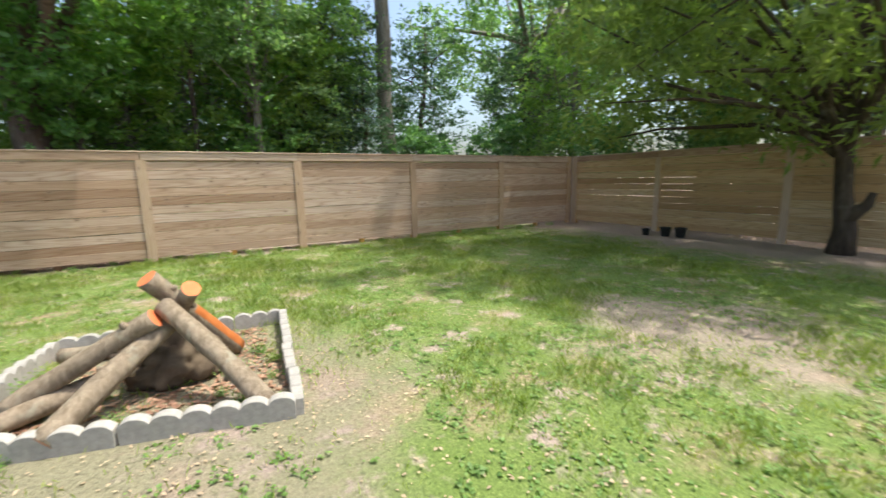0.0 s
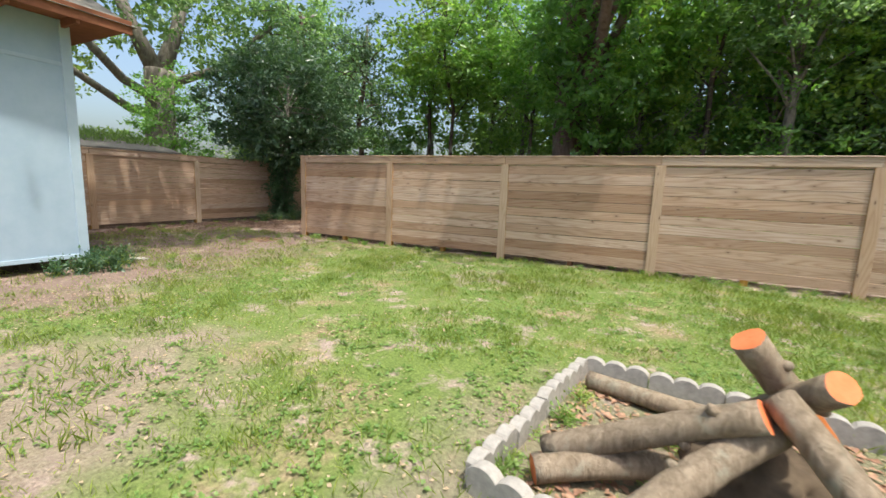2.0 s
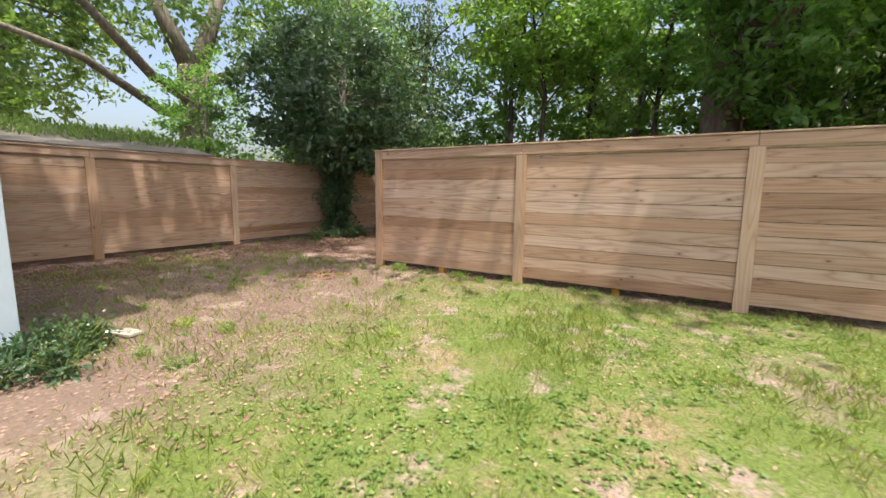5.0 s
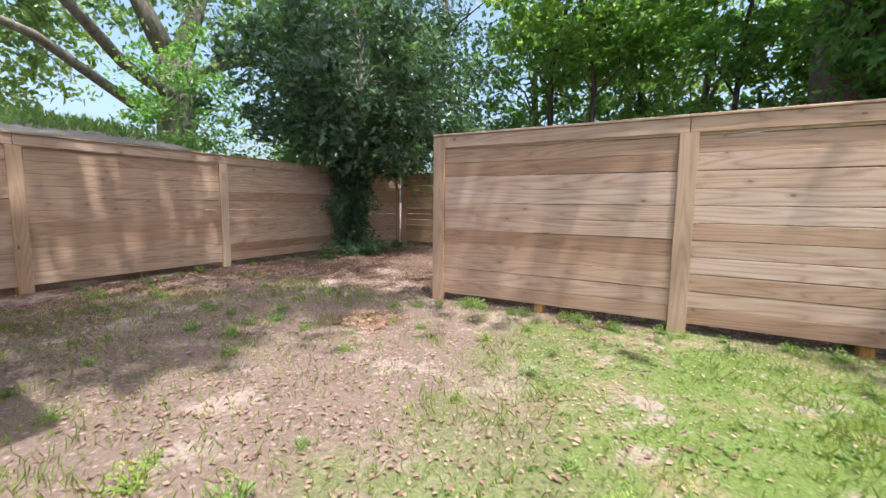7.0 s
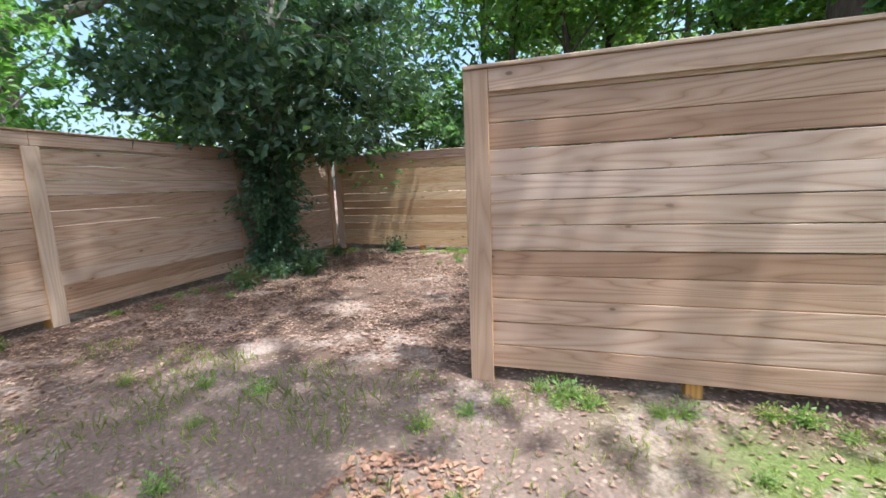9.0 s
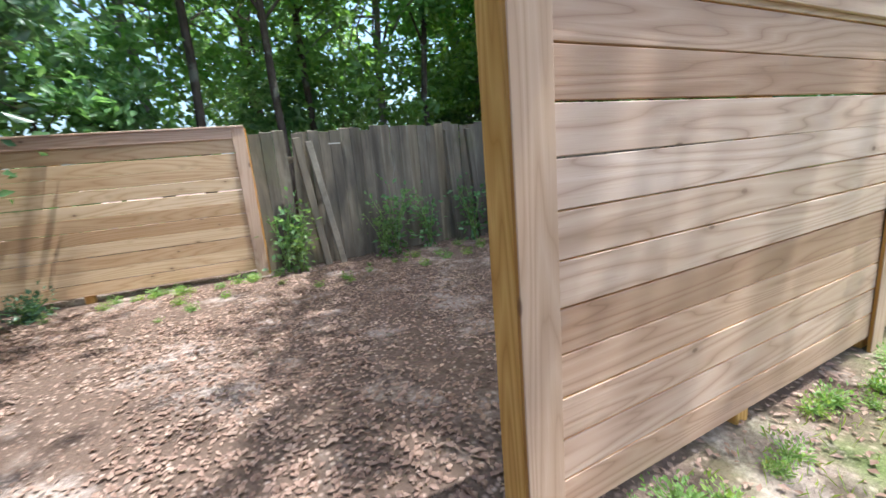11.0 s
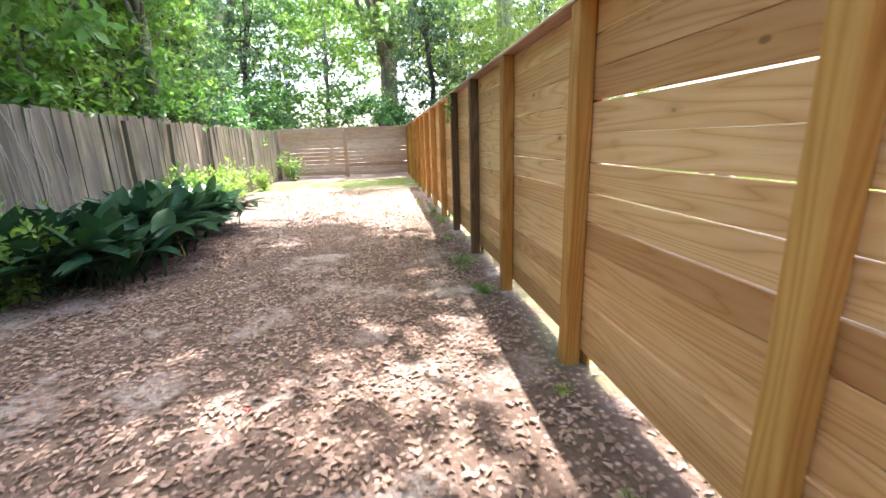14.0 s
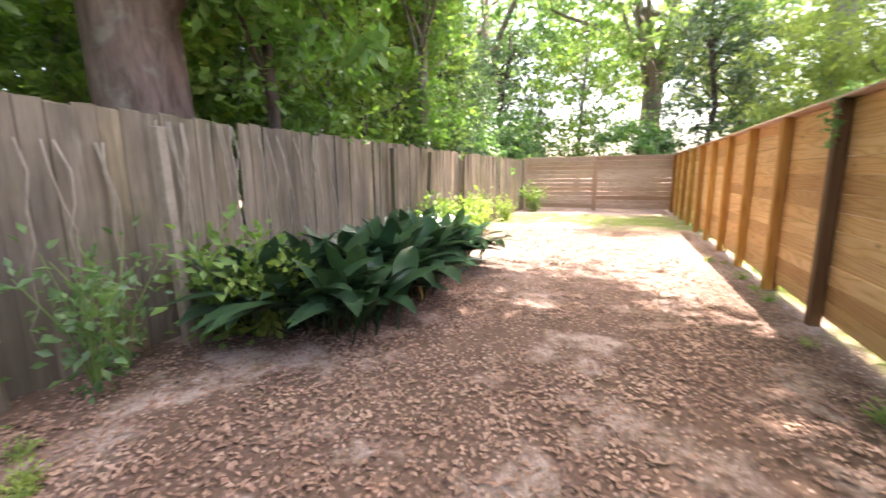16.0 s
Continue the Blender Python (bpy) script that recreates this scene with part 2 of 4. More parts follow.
def speckled(name, a, b, scale, rough=0.9, bump=0.4, spec=0.2):
    n = Nodes(name, rough, spec)
    g = n.noise(n.where(), scale, 6.0, 0.65)
    blot = n.noise(n.where(), scale * 0.12, 3.0)
    c = n.ramp(n.math("ADD", n.math("MULTIPLY", g, 0.6), n.math("MULTIPLY", blot, 0.4)), (0.3, a), (0.7, b))
    return n.colour(c).bump(g, bump, 0.004).m


PICKET = old_picket()
GROUND = ground_material()
BARK_DARK = bark("dark_bark", (0.035, 0.026, 0.02), (0.13, 0.10, 0.08))
BARK_BROWN = bark("brown_bark", (0.085, 0.058, 0.045), (0.25, 0.18, 0.145))
BARK_GREY = bark("grey_bark", (0.10, 0.085, 0.07), (0.30, 0.27, 0.235))
BARK_LOG = bark("log_bark", (0.15, 0.11, 0.075), (0.36, 0.285, 0.21), 3.0)
LEAF_OAK = leaf("oak_leaf", (0.045, 0.09, 0.045), (0.14, 0.24, 0.11), (0.33, 0.44, 0.24), 0.5, 0.27)
LEAF_BRIGHT = leaf("bright_leaf", (0.055, 0.12, 0.035), (0.15, 0.265, 0.07), (0.30, 0.42, 0.13), 0.52, 0.35)
LEAF_DARK = leaf("evergreen_leaf", (0.028, 0.06, 0.035), (0.065, 0.125, 0.065), (0.16, 0.24, 0.13), 0.32, 0.3)
LEAF_CEDAR = leaf("cedar_spray", (0.075, 0.12, 0.04), (0.17, 0.235, 0.075), (0.31, 0.37, 0.14), 0.55, 0.7)
LEAF_BROAD = leaf("broad_dark_leaf", (0.012, 0.035, 0.02), (0.025, 0.065, 0.035), (0.05, 0.11, 0.06), 0.12, 0.28)
LEAF_WEED = leaf("weed_leaf", (0.10, 0.17, 0.045), (0.19, 0.29, 0.08), (0.33, 0.42, 0.14), 0.4, 0.55)
CLOVER = leaf("clover_leaf", (0.10, 0.165, 0.04), (0.18, 0.26, 0.07), (0.30, 0.37, 0.12), 0.4, 0.55)
BLADE = leaf("grass_blade", (0.09, 0.145, 0.03), (0.19, 0.265, 0.05), (0.37, 0.40, 0.13), 0.42, 0.55)
DRY = leaf("dry_leaf", (0.08, 0.043, 0.032), (0.27, 0.155, 0.115), (0.52, 0.36, 0.285), 0.12, 0.75, 24.0)
STRAW = leaf("straw_leaf", (0.20, 0.13, 0.085), (0.42, 0.30, 0.21), (0.54, 0.42, 0.31), 0.2, 0.7, 24.0)
YELLOW_LEAF = leaf("yellowed_leaf", (0.45, 0.27, 0.06), (0.60, 0.40, 0.10), (0.7, 0.5, 0.2), 0.2, 0.5)
CONCRETE = speckled("edging_concrete", (0.23, 0.215, 0.20), (0.44, 0.405, 0.37), 30.0)
STONE = speckled("pale_paver", (0.33, 0.31, 0.28), (0.52, 0.48, 0.42), 20.0)
CUT = speckled("orange_cut_wood", (0.60, 0.13, 0.045), (0.76, 0.25, 0.11), 14.0, 0.75)
STRIP = speckled("peeled_orange_wood", (0.30, 0.085, 0.02), (0.52, 0.17, 0.05), 12.0, 0.8)
PAINT = speckled("pale_blue_paint", (0.31, 0.41, 0.52), (0.40, 0.495, 0.60), 4.0, 0.5, 0.1, 0.4)
PAINT_TRIM = speckled("pale_blue_trim", (0.35, 0.45, 0.55), (0.44, 0.53, 0.625), 6.0, 0.45, 0.1, 0.4)
SOFFIT = speckled("red_brown_soffit", (0.16, 0.06, 0.035), (0.27, 0.11, 0.06), 9.0, 0.8)
SHINGLE = speckled("grey_shingle", (0.10, 0.095, 0.085), (0.24, 0.22, 0.19), 25.0, 0.95)
DARK = speckled("dark_plastic", (0.012, 0.012, 0.012), (0.03, 0.03, 0.03), 20.0, 0.5)
PAPER = speckled("pale_paper", (0.55, 0.62, 0.58), (0.75, 0.78, 0.74), 12.0, 0.7)
RED = speckled("red_petal", (0.6, 0.02, 0.02), (0.75, 0.06, 0.04), 30.0, 0.6)
STEM = speckled("dead_stem", (0.20, 0.165, 0.12), (0.38, 0.325, 0.25), 14.0)
ROOT = speckled("earthy_root_ball", (0.05, 0.035, 0.025), (0.17, 0.125, 0.085), 9.0, 0.95, 1.0)


# ---- mesh tools ----
def mesh(name, verts, faces, mats, slots=None, smooth=False):
    me = bpy.data.meshes.new(name)
    me.from_pydata([tuple(v) for v in verts], [], faces)
    for m in mats:
        me.materials.append(m)
    if slots is not None:
        me.polygons.foreach_set("material_index", slots)
    if smooth:
        me.polygons.foreach_set("use_smooth", [True] * len(me.polygons))
    me.update()
    return me


def child(name, me, parent, m=None):
    ob = new(name, me)
    ob.parent = parent
    if m is not None:
        ob.matrix_basis = m
    return ob


def board(name, a, b, mats, edge=0.003, front=None):
    """A bevelled board between two corners. front: the slot of the faces that look to -y."""
    bm = bmesh.new()
    size = [q - p for p, q in zip(a, b)]
    bmesh.ops.create_cube(bm, size=1, matrix=Matrix.LocRotScale([(p + q) / 2 for p, q in zip(a, b)], None, size))
    bmesh.ops.bevel(bm, geom=bm.edges[:], offset=min(edge, min(size) * 0.3), segments=1, affect="EDGES")
    bm.normal_update()
    if front is not None:
        for f in bm.faces:
            if f.normal.y < -0.5:
                f.material_index = front
    me = bpy.data.meshes.new(name)
    bm.to_mesh(me)
    bm.free()
    for m in mats:
        me.materials.append(m)
    return me


def tube(points, radii, sides=9, rough=0.0, seed=0, caps=True):
    """Rings along a line: verts, faces and the two end faces last."""
    verts, faces = [], []
    up = Vector((0.3, 0.2, 1))
    for i, (p, r) in enumerate(zip(points, radii)):
        p = Vector(p)
        d = (Vector(points[min(i + 1, len(points) - 1)]) - Vector(points[max(i - 1, 0)])).normalized()
        side = d.cross(up if abs(d.dot(up.normalized())) < 0.95 else Vector((1, 0, 0))).normalized()
        other = d.cross(side)
        for k in range(sides):
            a = 2 * math.pi * k / sides
            w = side * math.cos(a) + other * math.sin(a)
            s = 1 + rough * noise.noise((w * 1.3 + p * 2.1) * 1.5 + Vector((seed * 7.1, 0, 0)))
            verts.append(p + w * r * s)
    for i in range(len(points) - 1):
        for k in range(sides):
            j = (k + 1) % sides
            faces.append((i * sides + k, i * sides + j, (i + 1) * sides + j, (i + 1) * sides + k))
    if caps:
        faces.append(tuple(range(sides))[::-1])
        faces.append(tuple(range((len(points) - 1) * sides, len(points) * sides)))
    return verts, faces


def merge(parts):
    verts, faces = [], []
    for v, f in parts:
        k = len(verts)
        verts += v
        faces += [tuple(i + k for i in q) for q in f]
    return verts, faces


def leaves(name, centres, ways, normals, lengths, widths, mat, fold=0.15):
    """One mesh of many small pointed leaves, each two folded faces on six corners."""
    c, w, nrm = (np.asarray(a, float) for a in (centres, ways, normals))
    w /= np.linalg.norm(w, axis=1)[:, None] + 1e-9
    s = np.cross(nrm, w)
    s /= np.linalg.norm(s, axis=1)[:, None] + 1e-9
    up = np.cross(w, s)
    L, W = np.asarray(lengths)[:, None], np.asarray(widths)[:, None]
    n = len(c)
    v = np.empty((n, 4, 3))
    v[:, 0] = c - w * L / 2
    v[:, 1] = c + s * W / 2 + up * W * fold
    v[:, 2] = c + w * L / 2 - up * L * 0.1
    v[:, 3] = c - s * W / 2 + up * W * fold
    me = bpy.data.meshes.new(name)
    me.vertices.add(n * 4)
    me.vertices.foreach_set("co", v.ravel())
    me.loops.add(n * 6)
    i = np.arange(n)[:, None] * 4
    me.loops.foreach_set("vertex_index", np.concatenate((i + [0, 1, 2], i + [0, 2, 3]), axis=1).ravel())
    me.polygons.add(n * 2)
    me.polygons.foreach_set("loop_start", np.arange(n * 2) * 3)
    me.update(calc_edges=True)
    me.materials.append(mat)
    return me


# ---- ground: one sheet to the horizon ----
def swell(x, y):
    return 0.012 * noise.noise(Vector((x * 0.9, y * 0.9, 3))) + 0.008 * noise.noise(Vector((x * 3.1, y * 3.1, 8)))


def ground():
    far = [8, 20, 60, 160, 500]
    xs = [-6 - f for f in far[::-1]] + [-6 + 0.2 * i for i in range(126)] + [19 + f for f in far]
    ys = [-11 - f for f in far[::-1]] + [-11 + 0.2 * i for i in range(91)] + [7 + f for f in far]
    verts = [(x, y, swell(x, y) if -6 <= x <= 19 and -11 <= y <= 7 else 0) for y in ys for x in xs]
    w = len(xs)
    faces = [(r * w + c, r * w + c + 1, (r + 1) * w + c + 1, (r + 1) * w + c) for r in range(len(ys) - 1) for c in range(w - 1)]
    ob = new("ground", mesh("ground", verts, faces, [GROUND], smooth=True))
    tagged(ob, "patchy lawn, bare sandy soil and brown leaf litter", "ground", kind="structure")


ground()


# ---- fences ----
HIGH, LOW = 1.83, 0.09


def plank_fence(name, label, a, b, panels, post_step, high=HIGH, face=WORN, dark_posts=()):
    """Horizontal board fence from a to b. Its trimmed face looks to the right of the way from a to b turned to -y; posts stand behind."""
    a, b = Vector((*a, 0)), Vector((*b, 0))
    turn = math.degrees(math.atan2(b.y - a.y, b.x - a.x))
    base = tagged(new(name), label, "fence", kind="structure")
    base.matrix_basis = pose(a.x, a.y, 0, 0, 0, turn)
    long = (b - a).length
    step = long / panels
    k = (high - LOW - 0.02) / 12
    first = board("plank", (0.0895, 0, 0), (step - 0.003, 0.024, k - 0.0055), [FRESH, face], 0.0025, 1)
    plank = board("plank", (0, 0, 0), (step - 0.003, 0.024, k - 0.0055), [FRESH, face], 0.0025, 1)
    rng = random.Random(len(name) * 13 + panels)
    for p in range(panels):
        for i in range(12):
            tilt = rng.uniform(-0.06, 0.06) if rng.random() < 0.8 else rng.uniform(-0.16, 0.16)
            if p < 4 and i in (7, 8, 9, 10):
                tilt = rng.uniform(-0.13, 0.13)
            child("plank", plank if p else first, base, pose(p * step + 0.0015, rng.uniform(-0.0015, 0.0015), LOW + i * k + rng.uniform(-0.001, 0.001), rng.uniform(-0.7, 0.7), tilt * 0.8, 0))
    trim = board("trim_board", (0, -0.022, 0.0), (0.14, -0.0025, high - 0.145), [FRESH_UP, WORN_UP], 0.003, 1)
    cap = board("cap_board", (0, -0.035, high - 0.0195), (step - 0.003, 0.118, high + 0.002), [WORN], 0.004)
    post = board("post", (0, 0.0265, -0.05), (0.089, 0.115, high - 0.022), [FRESH_UP], 0.006)
    darker = board("post", (0, 0.0265, -0.05), (0.089, 0.115, high - 0.022), [DARKER_UP], 0.006)
    for p in range(panels):
        if p:
            child("trim_board", trim, base, pose(p * step - 0.07, 0, 0))
        lo, hi = (0.142 if p == 0 else 0.002), step - (0.142 if p == panels - 1 else 0.002)
        child("top_trim", board("top_trim", (lo, -0.021, high - 0.143), (hi, -0.0025, high - 0.022), [WORN], 0.003), base, pose(p * step, 0, 0))
        child("cap_board", cap, base, pose(p * step, 0, rng.uniform(-0.001, 0.001)))
    full = board("trim_board", (0, -0.022, 0.0), (0.14, -0.0025, high - 0.022), [FRESH_UP, WORN_UP], 0.003, 1)
    child("trim_board", full, base, pose(0, 0, 0))
    child("trim_board", full, base, pose(long - 0.14, 0, 0))
    x = 0.0
    while x < long:
        if x == 0:
            child("post", board("post", (0, -0.0015, -0.05), (0.089, 0.115, high - 0.022), [FRESH_UP], 0.006), base)
            x += post_step
            continue
        child("post", darker if round(x / post_step) in dark_posts else post, base, pose(x - (0.0 if x == 0 else 0.045), rng.uniform(0, 0.003), 0, 0, rng.uniform(-0.2, 0.2), 0))
        x += post_step
    return base


plank_fence("fence_middle", "new horizontal pine board fence with trim boards and posts", (0, 0), (17.1, 0), 7, 1.2214, dark_posts=(4, 5))
plank_fence("fence_east", "horizontal pine board fence closing the yard", (17.177, -0.045), (17.32, -12.4), 5, 2.47, face=TAN_LEAFLIT)
plank_fence("fence_strip_end", "horizontal pine board fence closing the narrow strip", (17.12, 4.9), (17.177, -0.041), 2, 2.47)
plank_fence("fence_west", "horizontal pine board fence in tree shade", (-4.08, -9.7), (-4.12, 5.1), 6, 2.46)
plank_fence("fence_corner", "short horizontal pine board fence below the trees", (-4.05, 5.12), (-0.32, 4.76), 1, 1.86, face=TAN_LEAFLIT)


def picket_fence():
    base = tagged(new("fence_old"), "old grey weathered vertical picket fence, partly leaning", "fence", kind="structure")
    rng = random.Random(5)
    kinds = []
    for i in range(6):
        h, w = 1.72 + rng.uniform(-0.02, 0.025), 0.1385 + rng.uniform(-0.002, 0.002)
        bm = bmesh.new()
        bmesh.ops.create_cube(bm, size=1, matrix=Matrix.LocRotScale((w / 2, 0, h / 2), None, (w, 0.018, h)))
        for v in bm.verts:
            if v.co.z > 1:
                v.co.z += rng.uniform(-0.012, 0.012)
        bmesh.ops.bevel(bm, geom=bm.edges[:], offset=0.003, segments=1, affect="EDGES")
        me = bpy.data.meshes.new("picket")
        bm.to_mesh(me)
        bm.free()
        me.materials.append(PICKET)
        kinds.append(me)
    x = -0.30
    while x < 16.95:
        out = rng.uniform(-0.003, 0.005)
        lean = rng.gauss(0, 0.12) + (rng.choice((-3.0, 2.5)) if rng.random() < 0.04 else 0)
        y = 4.80 + 0.008 * x * 0.3 + out
        child("picket", rng.choice(kinds), base, pose(x, y, rng.uniform(-0.01, 0.02) + 0.01, rng.gauss(0, 0.35), lean, 0))
        x += 0.1395 + (rng.uniform(0.008, 0.03) if rng.random() < 0.02 else 0)
    rail = board("rail", (-0.3, 4.862, 0), (17.0, 4.90, 0.085), [PICKET], 0.004)
    for z in (0.35, 1.35):
        child("rail", rail, base, pose(0, 0, z))
    stake = board("leaning_post", (-0.045, -0.035, -0.03), (0.045, 0.035, 1.66), [PICKET], 0.006)
    pale_stake = board("leaning_post", (-0.04, -0.03, -0.03), (0.04, 0.03, 1.62), [STEM], 0.006)
    for x, y, lean, rz in ((0.42, 4.70, -7, 4), (0.62, 4.68, -9, 0), (2.45, 4.71, -5, 8), (2.85, 4.70, -6, 0), (3.92, 4.62, -4, 12), (7.4, 4.74, -3, 0), (8.6, 4.74, 1, 0), (10.4, 4.75, -1, 0)):
        child("leaning_post", pale_stake if x in (0.62, 3.92) else stake, base, pose(x, y, 0, 2.0, lean, rz))
    wire = board("wire_clip", (0, 0, 0), (0.16, 0.012, 0.012), [STONE], 0.002)
    child("wire_clip", wire, base, pose(0.62, 4.66, 1.55))


# ---- shed ----
def shed():
    base = tagged(new("shed"), "pale blue painted wooden shed on skids with brown eaves", "shed")
    base.matrix_basis = pose(0.56, -4.38, 0, 0, 0, 0)
    wide, deep, top = 3.0, 3.6, 3.12
    wall = board("wall", (-wide, -deep, 0.17), (-0.02, -0.02, top), [PAINT], 0.004)
    child("wall", wall, base)
    panel = board("siding_panel", (-0.02, 0, 0.16), (-0.006, 1.17, 2.575), [PAINT], 0.003)
    upper = board("upper_panel", (-0.02, 0, 2.615), (-0.008, 1.17, top), [PAINT], 0.003)
    for i in range(3):
        child("siding_panel", panel, base, pose(0, -1.2 * (i + 1) + 0.005, 0))
        child("upper_panel", upper, base, pose(0, -1.2 * (i + 1) + 0.005, 0))
    child("corner_trim", board("corner_trim", (-0.02, -0.10, 0.15), (0.012, 0.012, top), [PAINT_TRIM], 0.004), base)
    child("batten", board("batten", (-0.02, -deep, 2.572), (0.006, -0.103, 2.618), [PAINT_TRIM], 0.003), base)
    child("base_trim", board("base_trim", (-0.02, -deep, 0.145), (0.008, -0.103, 0.20), [PAINT_TRIM], 0.003), base)
    child("end_panel", board("end_panel", (-wide, -0.02, 0.16), (-0.105, 0.0, top), [PAINT], 0.003), base)
    for x in (-0.35, -1.5, -2.7):
        child("skid", board("skid", (x - 0.07, -deep + 0.1, -0.02), (x + 0.07, -0.12, 0.168), [BARK_DARK], 0.006), base)
    child("eave", board("eave", (-wide - 0.4, -deep - 0.45, top + 0.0025), (0.40, 0.52, top + 0.05), [SOFFIT], 0.004), base)
    child("fascia", board("fascia", (0.4025, -deep - 0.45, top - 0.05), (0.425, 0.52, top + 0.12), [SOFFIT], 0.004), base)
    v = [(-wide - 0.45, -deep - 0.5, top + 0.055), (0.45, -deep - 0.5, top + 0.055), (0.45, 0.57, top + 0.055), (-wide - 0.45, 0.57, top + 0.055), (-wide / 2, -deep - 0.5, top + 1.0), (-wide / 2, 0.57, top + 1.0)]
    child("roof", mesh("roof", v, [(0, 4, 5, 3), (1, 2, 5, 4), (0, 1, 4), (3, 5, 2), (0, 3, 2, 1)], [SHINGLE]), base)
    for i in range(7):
        y = -deep - 0.2 + i * 0.62
        child("rafter_tail", board("rafter_tail", (0.0, y, top - 0.09), (0.40, y + 0.04, top), [SOFFIT], 0.004), base)


shed()


def neighbour_shed():
    base = tagged(new("garden_shed"), "low grey shed roof overgrown with ferns behind the fence", "shed")
    base.matrix_basis = pose(-7.2, -2.4, 0)
    child("wall", board("wall", (-2.2, -2.2, -0.02), (2.2, 2.2, 1.80), [STONE], 0.01), base)
    v = [(-2.5, -2.5, 1.82), (2.6, -2.5, 1.82), (2.6, 2.5, 1.82), (-2.5, 2.5, 1.82), (-2.5, -2.5, 1.90), (2.6, -2.5, 1.90), (2.6, 2.5, 1.90), (-2.5, 2.5, 1.90), (0, -2.5, 2.45), (0, 2.5, 2.45)]
    child("roof", mesh("roof", v, [(0, 3, 2, 1), (0, 1, 5, 4), (1, 2, 6, 5), (2, 3, 7, 6), (3, 0, 4, 7), (4, 8, 9, 7), (5, 6, 9, 8), (4, 5, 8), (6, 7, 9)], [SHINGLE]), base)
    rng = np.random.default_rng(12)
    n = 2600
    x, y = rng.uniform(0.0, 1.9, n), rng.uniform(-2.4, 2.4, n)
    z = 2.45 - 0.55 * x / 2.6 + rng.uniform(0.0, 0.16, n)
    w = np.c_[rng.normal(0, 0.5, (n, 2)), np.ones(n)]
    child("ferns", leaves("ferns", np.c_[x, y, z], w, rng.normal(0, 1, (n, 3)), rng.uniform(0.06, 0.2, n), rng.uniform(0.02, 0.04, n), LEAF_CEDAR), base)


neighbour_shed()


# ---- fire pit with logs ----
def edging_block():
    """A concrete lawn edging piece with three rounded humps."""
    long, thick, steps = 0.405, 0.065, 24
    top = []
    for i in range(steps + 1):
        u = i / steps
        h = abs(math.sin(math.pi * 3 * u)) ** 0.6
        top.append((u * long, 0.105 + 0.035 * h))
    verts, faces = [], []
    for y, inset in ((-thick / 2, 0.004), (-thick / 2 + 0.006, 0.0), (thick / 2 - 0.006, 0.0), (thick / 2, 0.004)):
        verts += [(x, y, -0.03) for x, _ in top] + [(x, y, z - inset) for x, z in top]
    n = steps + 1
    for r in range(3):
        o, q = r * 2 * n, (r + 1) * 2 * n
        for i in range(steps):
            faces.append((o + n + i, o + n + i + 1, q + n + i + 1, q + n + i))
    for o, flip in ((0, False), (3 * 2 * n, True)):
        for i in range(steps):
            f = (o + i, o + i + 1, o + n + i + 1, o + n + i)
            faces.append(f[::-1] if flip else f)
    for i in (0, steps):
        for r in range(3):
            o, q = r * 2 * n, (r + 1) * 2 * n
            f = (o + i, o + n + i, q + n + i, q + i)
            faces.append(f if i == 0 else f[::-1])
    return mesh("edging_block", verts, faces, [CONCRETE])


PIT = [(6.76, -5.66), (8.42, -6.10), (8.63, -4.40), (7.00, -4.24)]


def fire_pit():
    me = edging_block()
    rng = random.Random(3)
    for k in range(4):
        a, b = Vector(PIT[k]), Vector(PIT[(k + 1) % 4])
        d = b - a
        turn = math.degrees(math.atan2(d.y, d.x))
        for i in range(4):
            p = a + d * (i / 4)
            ob = new("edging_block", me)
            ob.matrix_basis = pose(p.x + rng.uniform(-0.004, 0.004), p.y, rng.uniform(-0.008, 0.008), rng.uniform(-3, 3), rng.uniform(-1, 1), turn + rng.uniform(-1.5, 1.5)) @ Matrix.Diagonal((d.length / 4 / 0.41, 1, 1, 1))
            tagged(ob, "scalloped grey concrete edging block around the log pile", "edging block", "edging blocks around the fire pit")


fire_pit()


def log(a, b, r0, r1, seed, label="cut brown log with orange sawn end", peeled=False, bow=0.02):
    a, b = Vector(a), Vector(b)
    rng = random.Random(seed)
    side = (b - a).cross(Vector((0, 0, 1))).normalized() * bow * rng.choice((-1, 1))
    n = 12
    pts = [a.lerp(b, i / n) + side * math.sin(math.pi * i / n) for i in range(n + 1)]
    r0, r1 = r0 * 0.88, r1 * 0.88
    rad = [r0 + (r1 - r0) * i / n + rng.uniform(-0.003, 0.003) for i in range(n + 1)]
    v, f = tube([p - a for p in pts], rad, 14, 0.16, seed)
    slots = [0] * len(f)
    slots[-1] = slots[-2] = 1
    if peeled:
        for i in range(0, 7):
            for k in (7, 8, 9, 10, 11, 12):
                slots[i * 14 + k] = 2
    for _ in range(3):
        i, w = rng.randrange(2, n - 1), Vector((rng.gauss(0, 1), rng.gauss(0, 1), rng.gauss(0, 1))).normalized()
        d = (b - a).normalized()
        w = (w - d * w.dot(d)).normalized()
        p = pts[i] - a + w * rad[i] * 0.8
        kv, kf = tube([p, p + w * 0.02, p + w * 0.035], [0.028, 0.022, 0.012], 7, 0.2, seed)
        v, f = merge([(v, f), (kv, kf)])
        slots += [0] * len(kf)
    me = mesh("log", v, f, [BARK_LOG, CUT, STRIP], slots)
    me.polygons.foreach_set("use_smooth", [s != 1 for s in slots])
    ob = new("log", me)
    ob.matrix_basis = pose(*a)
    tagged(ob, label, "log", "logs of the fire pile")


